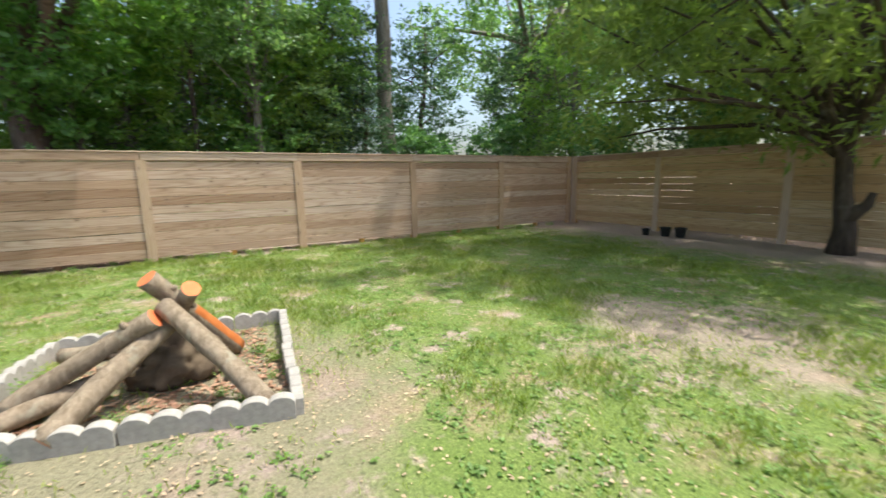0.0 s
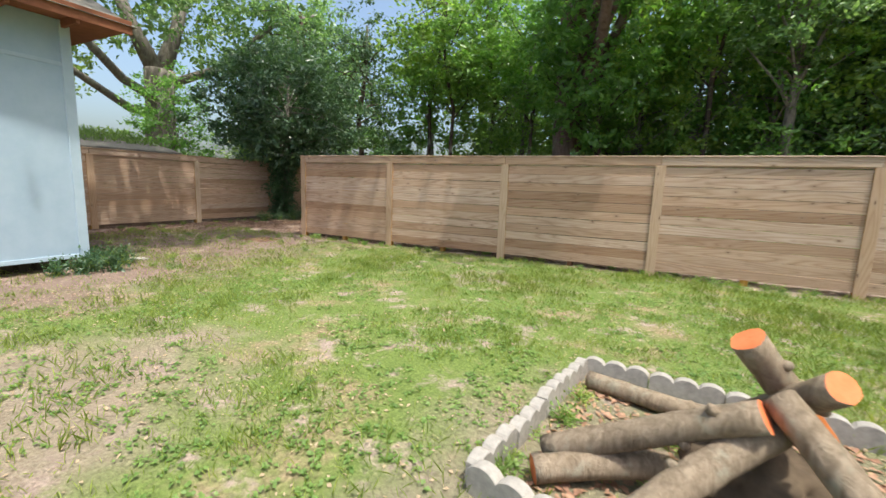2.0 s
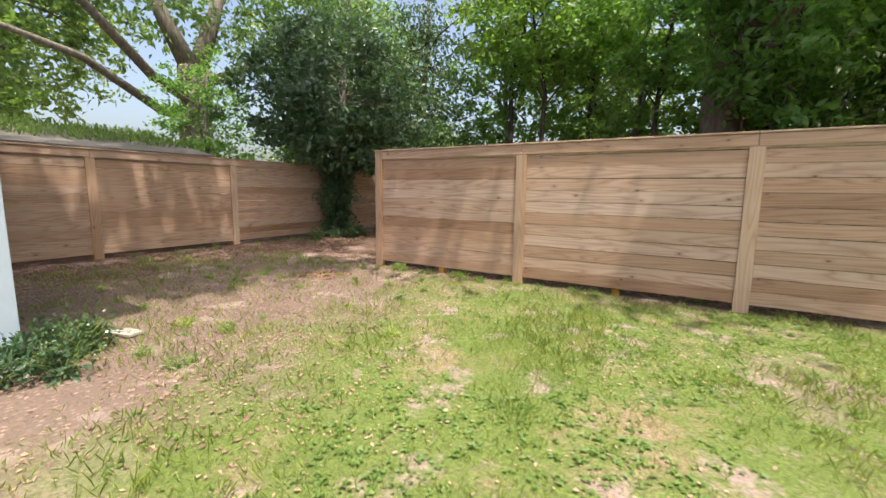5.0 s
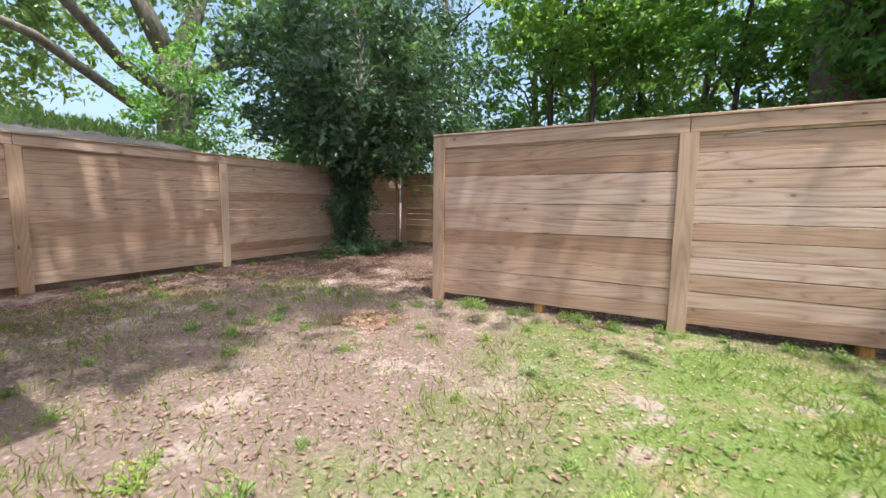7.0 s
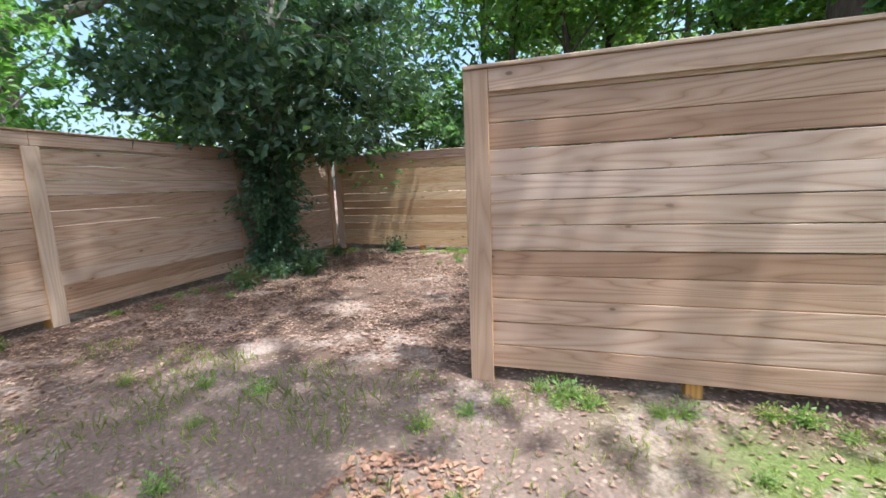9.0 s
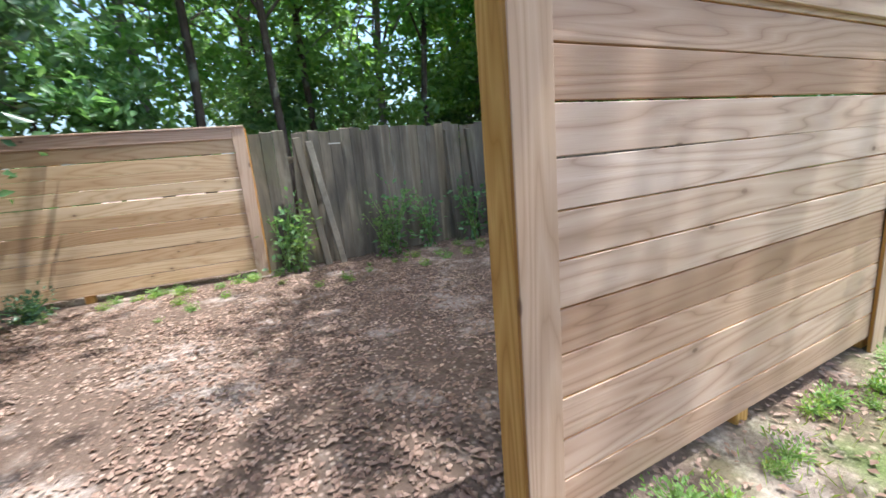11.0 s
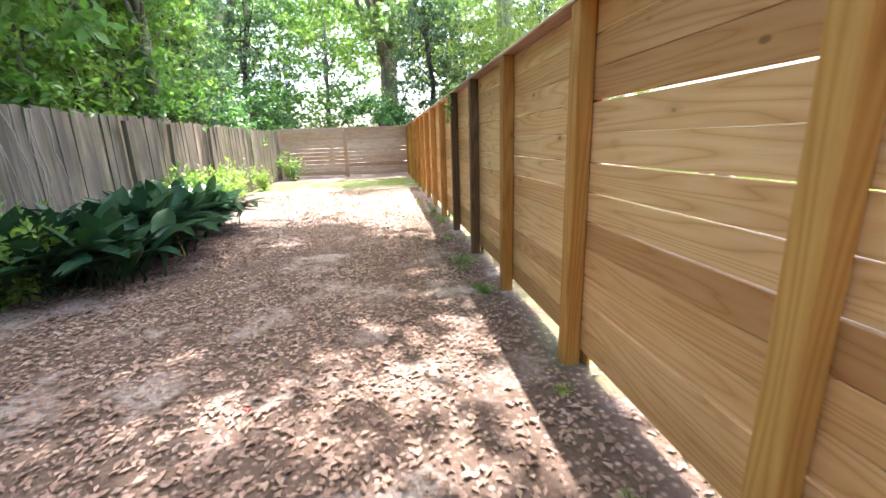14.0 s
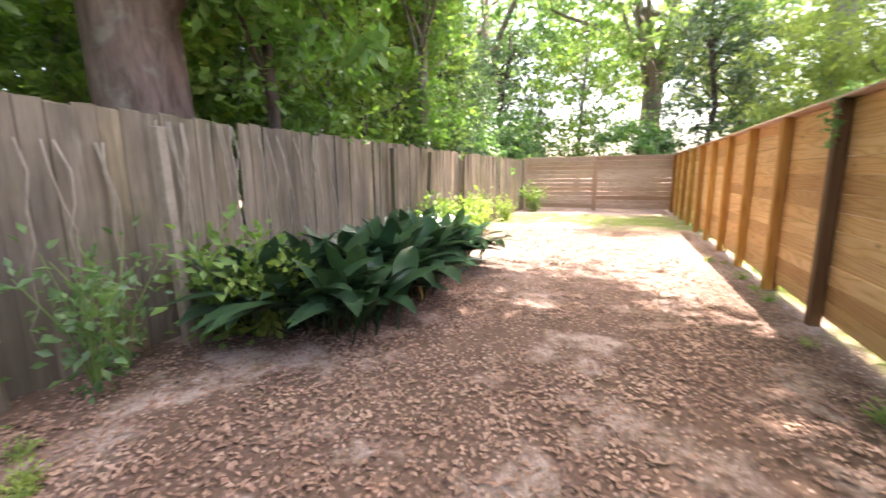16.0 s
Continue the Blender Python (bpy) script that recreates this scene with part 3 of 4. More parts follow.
log((8.20, -4.92, 0.045), (7.72, -5.19, 0.71), 0.075, 0.072, 1, "leaning log with peeled orange wood and sawn end", True)
log((7.62, -4.72, 0.05), (7.96, -5.38, 0.65), 0.062, 0.060, 2)
log((7.06, -4.42, 0.05), (7.90, -4.60, 0.07), 0.066, 0.06, 7, "knotty grey log lying along the edging")
log((7.00, -5.33, 0.07), (7.76, -5.43, 0.51), 0.07, 0.068, 3)
log((7.27, -5.80, 0.055), (7.83, -5.33, 0.44), 0.082, 0.07, 4, "mottled grey-brown log leaning on the pile")
log((8.29, -5.95, 0.03), (7.80, -5.36, 0.56), 0.066, 0.07, 5, "smooth grey-brown log leaning on the pile")
log((6.98, -5.50, 0.065), (7.50, -5.28, 0.13), 0.07, 0.065, 6, "short reddish log end lying on the soil")


def root_ball():
    bm = bmesh.new()
    bmesh.ops.create_icosphere(bm, subdivisions=4, radius=1)
    for v in bm.verts:
        d = v.co.copy()
        s = 1 + 0.35 * noise.noise(d * 1.7 + Vector((4, 0, 0))) + 0.25 * noise.noise(d * 5) + 0.14 * noise.noise(d * 12)
        v.co = Vector((d.x * 0.25, d.y * 0.20, d.z * 0.18)) * s
    for f in bm.faces:
        f.smooth = True
    me = bpy.data.meshes.new("root_ball")
    bm.to_mesh(me)
    bm.free()
    me.materials.append(ROOT)
    ob = new("root_ball", me)
    ob.matrix_basis = pose(7.82, -5.20, 0.12)
    tagged(ob, "earthy brown root ball under the leaning logs", "root ball")


root_ball()


# ---- trees ----
def tree_parts(seed, trunk, crown, limbs, clumps, per, leaf_size, spread, mat_bark, mat_leaf, droop=0.0, slim=0.5):
    """trunk: rings (x, y, z, radius). crown: centre and half axes. Returns the meshes of a wooden frame and a crown."""
    rng = np.random.default_rng(seed)
    pts = [t[:3] for t in trunk]
    parts = [tube(pts, [t[3] for t in trunk], 12, 0.22, seed)]
    c, h = np.array(crown[:3]), np.array(crown[3:])
    d = rng.normal(0, 1, (clumps, 3))
    d /= np.linalg.norm(d, axis=1)[:, None]
    ray = rng.uniform(0.12, 1.0, clumps) ** 0.4
    lump = np.array([1 + 0.35 * noise.noise(Vector(q) * 1.9 + Vector((seed, 0, 0))) for q in d])
    p = c + d * h * (ray * lump)[:, None]
    zlow = 1.75 if trunk[-1][2] > 4 else 0.5
    p[:, 2] = np.maximum(p[:, 2], zlow)
    order = rng.permutation(clumps)[:limbs]
    for k in order:
        t = rng.uniform(0.45, 0.95)
        i = min(int(t * (len(trunk) - 1)), len(trunk) - 2)
        u = t * (len(trunk) - 1) - i
        a = Vector(pts[i]).lerp(Vector(pts[i + 1]), u)
        r = (trunk[i][3] * (1 - u) + trunk[i + 1][3] * u) * 0.5
        b = Vector(p[k])
        m1 = a.lerp(b, 0.35) + Vector((*rng.normal(0, 0.15, 2), 0.25))
        m2 = a.lerp(b, 0.7) + Vector((*rng.normal(0, 0.2, 2), 0.2))
        parts.append(tube([a, m1, m2, b], [r, r * 0.7, r * 0.42, r * 0.12], 6, 0.1, seed, False))
    frame_me = mesh("branches", *merge(parts), [mat_bark], smooth=True)
    n = clumps * per
    size = rng.uniform(0.4, 1.15, clumps)
    off = rng.normal(0, 1, (clumps, per, 3)) * (spread * size)[:, None, None] * np.array((1, 1, 0.5))
    q = (p[:, None] + off).reshape(-1, 3)
    out = off.reshape(-1, 3)
    way = out + rng.normal(0, spread, (n, 3)) + np.array((0, 0, -droop))
    nrm = rng.normal(0, 0.55, (n, 3)) + np.repeat(d, per, 0) * 0.6 + np.array((0.0, 0.0, 0.6))
    ln = leaf_size * rng.uniform(0.7, 1.6, n)
    return frame_me, leaves("crown", q, way, nrm, ln, ln * slim, mat_leaf)


def tree(name, label, at, parts, category="tree", group=""):
    base = tagged(new(name), label, category, group)
    base.matrix_basis = at
    child("branches", parts[0], base)
    child("crown", parts[1], base)
    return base


def rings(h, r, lean=(0.0, 0.0), n=7, seed=0):
    rng = random.Random(seed)
    out = []
    for i in range(n):
        u = i / (n - 1)
        flare = 1.5 if i == 0 else 1.0
        out.append((lean[0] * u * h + rng.uniform(-1, 1) * 0.03 * h * u * (i > 1), lean[1] * u * h + rng.uniform(-1, 1) * 0.03 * h * u * (i > 1), u * h - 0.08 * (i == 0), r * flare * (1 - 0.62 * u)))
    return out


# Wood edge: a few grown forms, repeated with their own turn and size.
FORM_OAK = tree_parts(1, rings(8.5, 0.22, (0.03, 0.02), seed=1), (0, 0, 6.0, 3.0, 3.0, 3.6), 22, 190, 36, 0.20, 0.34, BARK_DARK, LEAF_OAK)
FORM_BRIGHT = tree_parts(2, rings(7.0, 0.12, (-0.04, 0.03), seed=2), (0, 0, 4.5, 2.3, 2.3, 3.0), 18, 150, 34, 0.17, 0.32, BARK_GREY, LEAF_BRIGHT)
FORM_EVERGREEN = tree_parts(3, rings(7.5, 0.15, (0.02, -0.03), seed=3), (0, 0, 4.6, 2.3, 2.3, 3.6), 18, 190, 42, 0.14, 0.30, BARK_DARK, LEAF_DARK)
FORM_SCRUB = tree_parts(4, rings(2.6, 0.05, (0.05, 0.05), seed=4), (0, 0, 1.9, 1.7, 1.5, 1.5), 14, 100, 48, 0.15, 0.28, BARK_DARK, LEAF_OAK)
FORM_THIN = tree_parts(5, rings(9.0, 0.09, (0.05, -0.02), seed=5), (0.2, 0, 6.6, 1.9, 1.9, 2.8), 14, 90, 48, 0.16, 0.32, BARK_DARK, LEAF_BRIGHT)
FORM_TALL = tree_parts(6, rings(17.0, 0.34, (-0.01, -0.02), n=9, seed=6), (0, 0, 13.5, 4.2, 4.2, 3.4), 26, 120, 60, 0.27, 0.48, BARK_GREY, LEAF_OAK)

WOODS = [
    # form, x, y, size
    ("oak", 0.5, 12.5, 1.0), ("oak", 6.8, 10.2, 1.0), ("oak", -9.5, 9.0, 1.1),
    ("bright", -1.6, 9.2, 1.0), ("bright", 2.6, 8.2, 0.9), ("bright", 8.9, 8.0, 1.0), ("bright", 11.2, 7.4, 0.95), ("bright", 5.9, 8.0, 0.8), ("bright", 20.8, 3.4, 1.0), ("evergreen", 16.9, 8.6, 0.9), ("bright", -7.6, 1.6, 0.62),
    ("evergreen", 13.0, 8.4, 1.05), ("oak", 12.3, 11.5, 1.0), ("oak", -21.0, 1.0, 1.4), ("bright", -11.5, -3.5, 1.0), ("bright", -16.5, -6.5, 1.2), ("evergreen", -4.6, 7.8, 1.0), ("evergreen", -7.4, 6.6, 0.95), ("evergreen", 21.6, 7.0, 1.1), ("evergreen", 21.0, -1.5, 1.0), ("evergreen", 21.5, -7.0, 1.15),
    ("thin", -0.9, 7.2, 1.0), ("thin", 0.5, 7.0, 0.95), ("thin", 1.4, 8.8, 1.0), ("thin", 3.2, 7.0, 0.9), ("thin", 8.1, 5.7, 0.95), ("thin", 10.6, 6.9, 0.85), ("thin", 6.8, 7.0, 0.9), ("thin", 12.6, 6.6, 0.9),
    ("bright", 6.5, 6.2, 0.66), ("bright", 5.6, 7.6, 0.9), ("bright", 7.9, 6.3, 0.68), ("bright", 9.8, 6.1, 0.66), ("oak", 11.6, 6.9, 0.6), ("evergreen", 13.4, 6.2, 0.62), ("scrub", -2.8, 6.7, 0.9), ("scrub", 1.6, 10.4, 1.2), ("scrub", 5.4, 9.4, 1.1), ("scrub", 15.9, 6.9, 1.0), ("scrub", 19.4, 6.0, 1.1), ("scrub", 19.6, 1.2, 1.0), ("scrub", 19.5, -3.4, 1.0), ("scrub", -6.6, 4.4, 0.9), ("scrub", 10.5, 8.6, 1.2), ("scrub", 7.3, 8.8, 1.1),
    ("oak", -15.0, -2.0, 1.2), ("oak", 27.0, -3.5, 1.3), ("oak", 28.0, 12.0, 1.3), ("oak", -13.0, 14.0, 1.3), 
]
FORMS = {
    "oak": (FORM_OAK, "woodland_oak", "leafy green oak at the wood's edge"),
    "bright": (FORM_BRIGHT, "young_tree", "young tree with light green leaves"),
    "evergreen": (FORM_EVERGREEN, "evergreen_tree", "dense dark evergreen tree behind the fence"),
    "thin": (FORM_THIN, "sapling", "thin dark-stemmed sapling behind the old fence"),
    "scrub": (FORM_SCRUB, "scrub_bush", "dense green scrub behind the fence"),
}


def woods():
    rng = random.Random(9)
    first = {}
    for kind, x, y, s in WOODS:
        parts, name, label = FORMS[kind]
        m = pose(x, y, 0, 0, 0, rng.uniform(0, 360)) @ Matrix.Diagonal((*(s if isinstance(s, tuple) else (s, s, s * rng.uniform(0.92, 1.08))), 1))
        if kind in first:
            copy_thing(first[kind], m)
        else:
            first[kind] = tree(name, label, pose(0, 0, 0), parts, "bush" if kind == "scrub" else "tree", "trees of the wood edge")
            first[kind].matrix_basis = pose(x, y, 0, 0, 0, 40)


woods()

# Tall trees whose high crowns shade the lawn and the strip.
tall = tree("tall_pine", "tall tree with a bare grey trunk", pose(14.8, 7.2, 0), FORM_TALL, "tree", "tall trees")
# The first copy, its crown above the view, is added to shade the lawn.
for x, y, s, turn in ((19.9, -4.4, 1.15, 70), (9.8, 5.35, 0.42, 200)):
    copy_thing(tall, pose(x, y, 0, 0, 0, turn) @ Matrix.Diagonal((s, s, s, 1)))

# The unseen high crown's offset and seed are chosen for the strip's shade and sunspots.
big = tree_parts(1305, [(0, 0, -0.1, 0.62), (0, 0, 0.5, 0.47), (-0.03, 0.02, 2.0, 0.43), (-0.1, 0.05, 4.0, 0.40), (-0.2, 0.1, 7.0, 0.34), (-0.2, 0.1, 11.0, 0.2)],
                 (1.75, -4.85, 9.4, 3.7, 2.8, 1.8), 18, 66, 170, 0.25, 0.53, BARK_BROWN, LEAF_BRIGHT)
low_bough = tree_parts(71, rings(4.6, 0.09, (-0.08, -0.12), seed=31), (-0.65, -0.9, 4.5, 1.5, 1.25, 2.3), 16, 130, 34, 0.16, 0.25, BARK_DARK, LEAF_BRIGHT)
tree("young_oak", "young oak with low boughs hanging over the pickets", pose(5.95, 5.6, 0), low_bough)
tree("great_oak", "old tree with a thick dark brown trunk behind the pickets", pose(4.75, 6.0, 0), big)

far_oak = tree_parts(22, [(0, 0, -0.1, 0.75), (0, 0, 1.0, 0.55), (-0.3, 0.1, 3.0, 0.5), (-0.5, 0.1, 5.5, 0.45), (-0.2, -0.4, 8.0, 0.34), (0.6, -1.4, 11.0, 0.2)],
                     (0, 0, 9.0, 6.5, 6.5, 3.8), 22, 260, 44, 0.26, 0.48, BARK_GREY, LEAF_OAK, 0.3)
tree("spreading_oak", "spreading oak with grey forked limbs", pose(24.5, 9.2, 0, 0, 0, 60), far_oak, "tree", "spreading oaks")
copy_thing(bpy.data.objects["spreading_oak"], pose(25.5, 0.6, 0, 0, 0, 170))


def forked_oak():
    """The grey oak beyond the west fence: two upright limbs and long low boughs."""
    frame_parts = [tube([(0, 0, -0.1), (0, 0, 1.5), (0.1, 0, 4.0), (0.1, 0.1, 6.0)], [0.95, 0.7, 0.6, 0.62], 14, 0.15, 3)]
    for line in (((0.1, 0.1, 5.6), (-0.3, -0.9, 8.0), (-0.6, -2.0, 12.0)), ((0.1, 0.1, 5.6), (0.2, 0.9, 8.0), (0.2, 2.2, 12.5)),
                 ((0.1, 0, 4.6), (2.2, -2.5, 4.9), (3.6, -5.2, 6.6), (4.5, -8.0, 8.0)), ((0.1, 0, 4.0), (1.6, -2.0, 3.9), (3.0, -4.6, 4.8), (4.0, -7.0, 5.0)),
                 ((0.1, 0, 5.2), (2.0, 1.5, 6.2), (3.4, 3.6, 8.6), (4.4, 5.4, 9.6))):
        k = len(line)
        thick = 0.42 if k == 3 else 0.22
        frame_parts.append(tube(line, [thick * (1 - 0.75 * i / (k - 1)) for i in range(k)], 9, 0.15, 5))
    wood_me = mesh("branches", *merge(frame_parts), [BARK_GREY], smooth=True)
    crown = tree_parts(33, rings(9, 0.2, seed=8), (1.2, -1.0, 10.0, 6.0, 8.0, 3.6), 4, 250, 44, 0.24, 0.5, BARK_GREY, LEAF_OAK, 0.3)
    tree("forked_oak", "great grey oak forking above the garden shed", pose(-13.6, 4.6, 0), (wood_me, crown[1]))


forked_oak()

# Unseen tree, added so its leaning crown dapples the west fence and soil.
leaning = tree_parts(61, rings(12.0, 0.36, (0.0, 0.33), n=8, seed=12), (-2.2, 8.2, 12.4, 4.0, 4.4, 2.0), 18, 46, 150, 0.28, 0.66, BARK_GREY, LEAF_OAK)
tree("leaning_oak", "unseen tall oak added to shade the lawn's west end", pose(2.6, -11.0, 0), leaning)

holly = tree_parts(41, [(0, 0, -0.05, 0.10), (0.05, 0.05, 1.0, 0.07), (0.1, 0.1, 2.5, 0.06), (0.2, 0.1, 4.5, 0.03)], (-0.3, 0.3, 3.6, 2.2, 2.5, 2.2), 26, 270, 72, 0.125, 0.26, BARK_GREY, LEAF_DARK)
tree("holly_tree", "bushy dark-leaved tree growing against the west fence", pose(-3.62, 2.75, 0), holly)


def ivy():
    rng = np.random.default_rng(8)
    n = 6800
    a, z = rng.uniform(0, 2 * np.pi, n), rng.uniform(0.0, 2.0, n)
    bulge = np.array([noise.noise(Vector((2.2 * math.cos(p), 2.2 * math.sin(p), q * 2.4))) for p, q in zip(a, z)])
    r = 0.08 + np.clip(0.22 + 0.42 * bulge + 0.16 * np.clip(z - 1.1, 0, 1), 0.03, 1) * rng.uniform(0, 1, n) ** 0.5
    c = np.c_[r * np.cos(a), r * 1.1 * np.sin(a), z]
    w = np.c_[np.cos(a), np.sin(a), rng.normal(-0.4, 0.5, n)]
    nrm = rng.normal(0, 1, (n, 3)) + np.c_[np.cos(a), np.sin(a), np.full(n, 0.8)]
    ob = new("ivy", leaves("ivy", c, w, nrm, rng.uniform(0.05, 0.11, n), rng.uniform(0.03, 0.06, n), LEAF_DARK))
    ob.matrix_basis = pose(-3.6, 2.72, 0)
    tagged(ob, "dark glossy ivy massed around the tree stems", "ivy", kind="stuff")


ivy()

cedar = tree_parts(51, [(0, 0, -0.05, 0.20), (0.03, 0, 0.4, 0.14), (-0.04, 0.05, 1.0, 0.12), (0.05, 0.12, 1.8, 0.12), (-0.1, 0.1, 3.0, 0.10), (0, 0, 6.5, 0.04)], (-0.9, 0.5, 3.9, 3.0, 4.2, 2.3), 30, 300, 62, 0.17, 0.36, BARK_DARK, LEAF_CEDAR, 0.25, 0.28)
tree("cedar_tree", "feathery green cedar leaning over the east fence", pose(16.75, -5.95, 0), cedar)
stub = tube([(0, 0, 0.55), (0.02, -0.14, 0.70), (0.0, -0.24, 0.80), (0.02, -0.28, 0.97)], [0.12, 0.095, 0.07, 0.045], 9, 0.2, 2)
child("branch_stub", mesh("branch_stub", *stub, [BARK_DARK], smooth=True), bpy.data.objects["cedar_tree"])


# ---- plants of the strip ----
def broad_plant(seed):
    """A cast-iron plant: long arching blades on short stalks."""
    rng = random.Random(seed)
    verts, faces, slots = [], [], []
    for _ in range(22):
        a, tip = rng.uniform(0, 2 * math.pi), rng.uniform(0.35, 1.15)
        ln, w = rng.uniform(0.38, 0.72), rng.uniform(0.055, 0.085)
        root = Vector((rng.gauss(0, 0.09), rng.gauss(0, 0.09), 0))
        d, side = Vector((math.cos(a), math.sin(a), 0)), Vector((-math.sin(a), math.cos(a), 0))
        k = len(verts)
        slot = 1 if seed == 0 and _ == 4 else 0
        for i in range(8):
            u = i / 7
            p = root + d * (tip * ln * u ** 1.3) + Vector((0, 0, ln * (u * 1.05 - tip * 0.62 * u * u)))
            half = w * max(0.09, math.sin(math.pi * max(0, (u - 0.22) / 0.78)) ** 0.7 if u > 0.22 else 0.09) * (0.3 if i == 7 else 1)
            verts += [p - side * half + Vector((0, 0, half * 0.35)), p, p + side * half + Vector((0, 0, half * 0.35))]
            if i:
                o = k + (i - 1) * 3
                faces += [(o, o + 1, o + 4, o + 3), (o + 1, o + 2, o + 5, o + 4)]
                slots += [slot, slot]
    me = mesh("blades", verts, faces, [LEAF_BROAD, YELLOW_LEAF], slots, True)
    return me


def broad_plants():
    forms = [broad_plant(i) for i in range(4)]
    rng = random.Random(2)
    for i in range(44):
        x = 4.3 + 3.2 * (i / 43) + rng.uniform(-0.12, 0.12)
        y = rng.uniform(3.62, 4.5)
        ob = new("cast_iron_plant", forms[0 if i in (9, 20) else 1 + i % 3])
        s = rng.uniform(1.2, 1.55)
        ob.matrix_basis = pose(x, y, -0.005, 0, 0, rng.uniform(0, 360)) @ Matrix.Diagonal((s, s, s, 1))
        tagged(ob, "dark green cast-iron plant with long arching leaves", "plant", "cast-iron plants along the old fence")


broad_plants()


def leafy(seed, high, wide, n, size, mat, stems=5):
    rng = np.random.default_rng(seed)
    parts, c, w = [], [], []
    for k in range(stems):
        a, r = rng.uniform(0, 6.28), wide * rng.uniform(0.2, 1.0)
        top = np.array((r * math.cos(a), r * math.sin(a), high * rng.uniform(0.6, 1.0)))
        mid = top * (0.35, 0.35, 0.55)
        parts.append(tube([(0, 0, -0.01), tuple(mid), tuple(top)], [0.006, 0.0045, 0.002], 5, 0, seed, False))
        m = n // stems
        u = rng.uniform(0.12, 1.0, m)[:, None]
        line = np.where(u < 0.5, mid * u * 2, mid + (top - mid) * (u - 0.5) * 2)
        off = rng.normal(0, 1, (m, 3)) * (0.10 * wide + size * 0.6)
        c.append(np.maximum(line + off, (-9, -9, 0.012)))
        w.append(off + (0, 0, 0.02))
    c, w = np.concatenate(c), np.concatenate(w)
    k = len(c)
    ln = size * rng.uniform(0.6, 1.2, k)
    return mesh("stems", *merge(parts), [LEAF_WEED]), leaves("leaves", c, w, rng.normal(0, 0.5, (k, 3)) + (0, 0, 1), ln, ln * 0.55, mat)


def plant(name, label, parts, at, group=""):
    base = tagged(new(name), label, "plant", group)
    base.matrix_basis = at
    child("stems", parts[0], base)
    child("leaves", parts[1], base)
    return base


def scatter(name, label, parts, spots, seed, group, size=(0.8, 1.2)):
    rng = random.Random(seed)
    first = None
    for x, y in spots:
        s = rng.uniform(*size)
        m = pose(x, y, 0, 0, 0, rng.uniform(0, 360)) @ Matrix.Diagonal((s, s, s, 1))
        if first is None:
            first = plant(name, label, parts, pose(x, y, 0), group)
        else:
            copy_thing(first, m)


BUSH = leafy(3, 0.62, 0.36, 420, 0.085, LEAF_WEED, 9)
SAPLING = leafy(4, 0.80, 0.28, 190, 0.08, LEAF_OAK, 8)
WEED = leafy(5, 0.09, 0.17, 130, 0.036, LEAF_WEED, 9)
DARKWEED = leafy(6, 0.22, 0.26, 330, 0.05, LEAF_DARK, 9)
scatter("creeper_bush", "light green creeper bush below the old fence", BUSH, [(7.9, 4.2), (8.4, 4.4), (8.9, 4.1), (9.5, 4.35), (10.2, 4.4), (11.0, 4.5), (8.2, 4.55), (9.1, 4.6), (4.25, 4.2), (4.1, 4.45), (13.2, 4.5), (16.3, 4.3)], 1, "creeper bushes along the old fence", (1.0, 1.5))
scatter("volunteer_shrub", "small leafy volunteer shrub by the pickets", SAPLING, [(0.05, 4.55), (1.15, 4.45), (1.35, 4.55), (2.6, 4.5), (3.2, 4.45), (3.45, 4.6), (1.9, 4.6), (-0.1, 4.6)], 2, "shrubs along the pickets", (0.85, 1.3))
_r = random.Random(77)
SPOTS = [(_r.uniform(0.1, 16.5), -0.07 - abs(_r.gauss(0, 0.09))) for _ in range(60)]
SPOTS += [(-4.0 + 3.6 * _r.random(), 4.75 - abs(_r.gauss(0, 0.18))) for _ in range(30)]
SPOTS += [(_r.uniform(-3.6, 2.4), _r.uniform(-4.0, -0.4)) for _ in range(48)]
SPOTS += [(_r.uniform(-1.5, 3.0), _r.uniform(3.6, 4.6)) for _ in range(26)]
SPOTS += [(_r.uniform(0.4, 9), 0.2 + abs(_r.gauss(0, 0.1))) for _ in range(14)]
SPOTS += [(-3.9 + abs(_r.gauss(0, 0.25)), _r.uniform(-2, 4.8)) for _ in range(22)]
SPOTS += [(_r.uniform(6.8, 8.5), _r.uniform(-5.8, -4.5)) for _ in range(34)]
scatter("weed", "small green weed sprouting from the soil", WEED, SPOTS, 3, "weeds", (0.35, 0.8))
scatter("ground_cover", "low dark green ground cover beside the shed", DARKWEED, [(0.78, -4.42), (0.95, -4.6), (0.85, -4.85), (0.7, -4.1), (1.05, -4.3), (0.35, -4.15), (0.55, -3.95)], 4, "ground cover beside the shed", (0.8, 1.1))
scatter("fence_fern", "dark leafy plant at the foot of the west fence", DARKWEED, [(-3.3, 2.3), (-3.0, 2.6), (-3.2, 3.1), (-3.5, 4.1), (-2.6, 4.6), (-3.4, 1.8)], 5, "plants at the west fence")


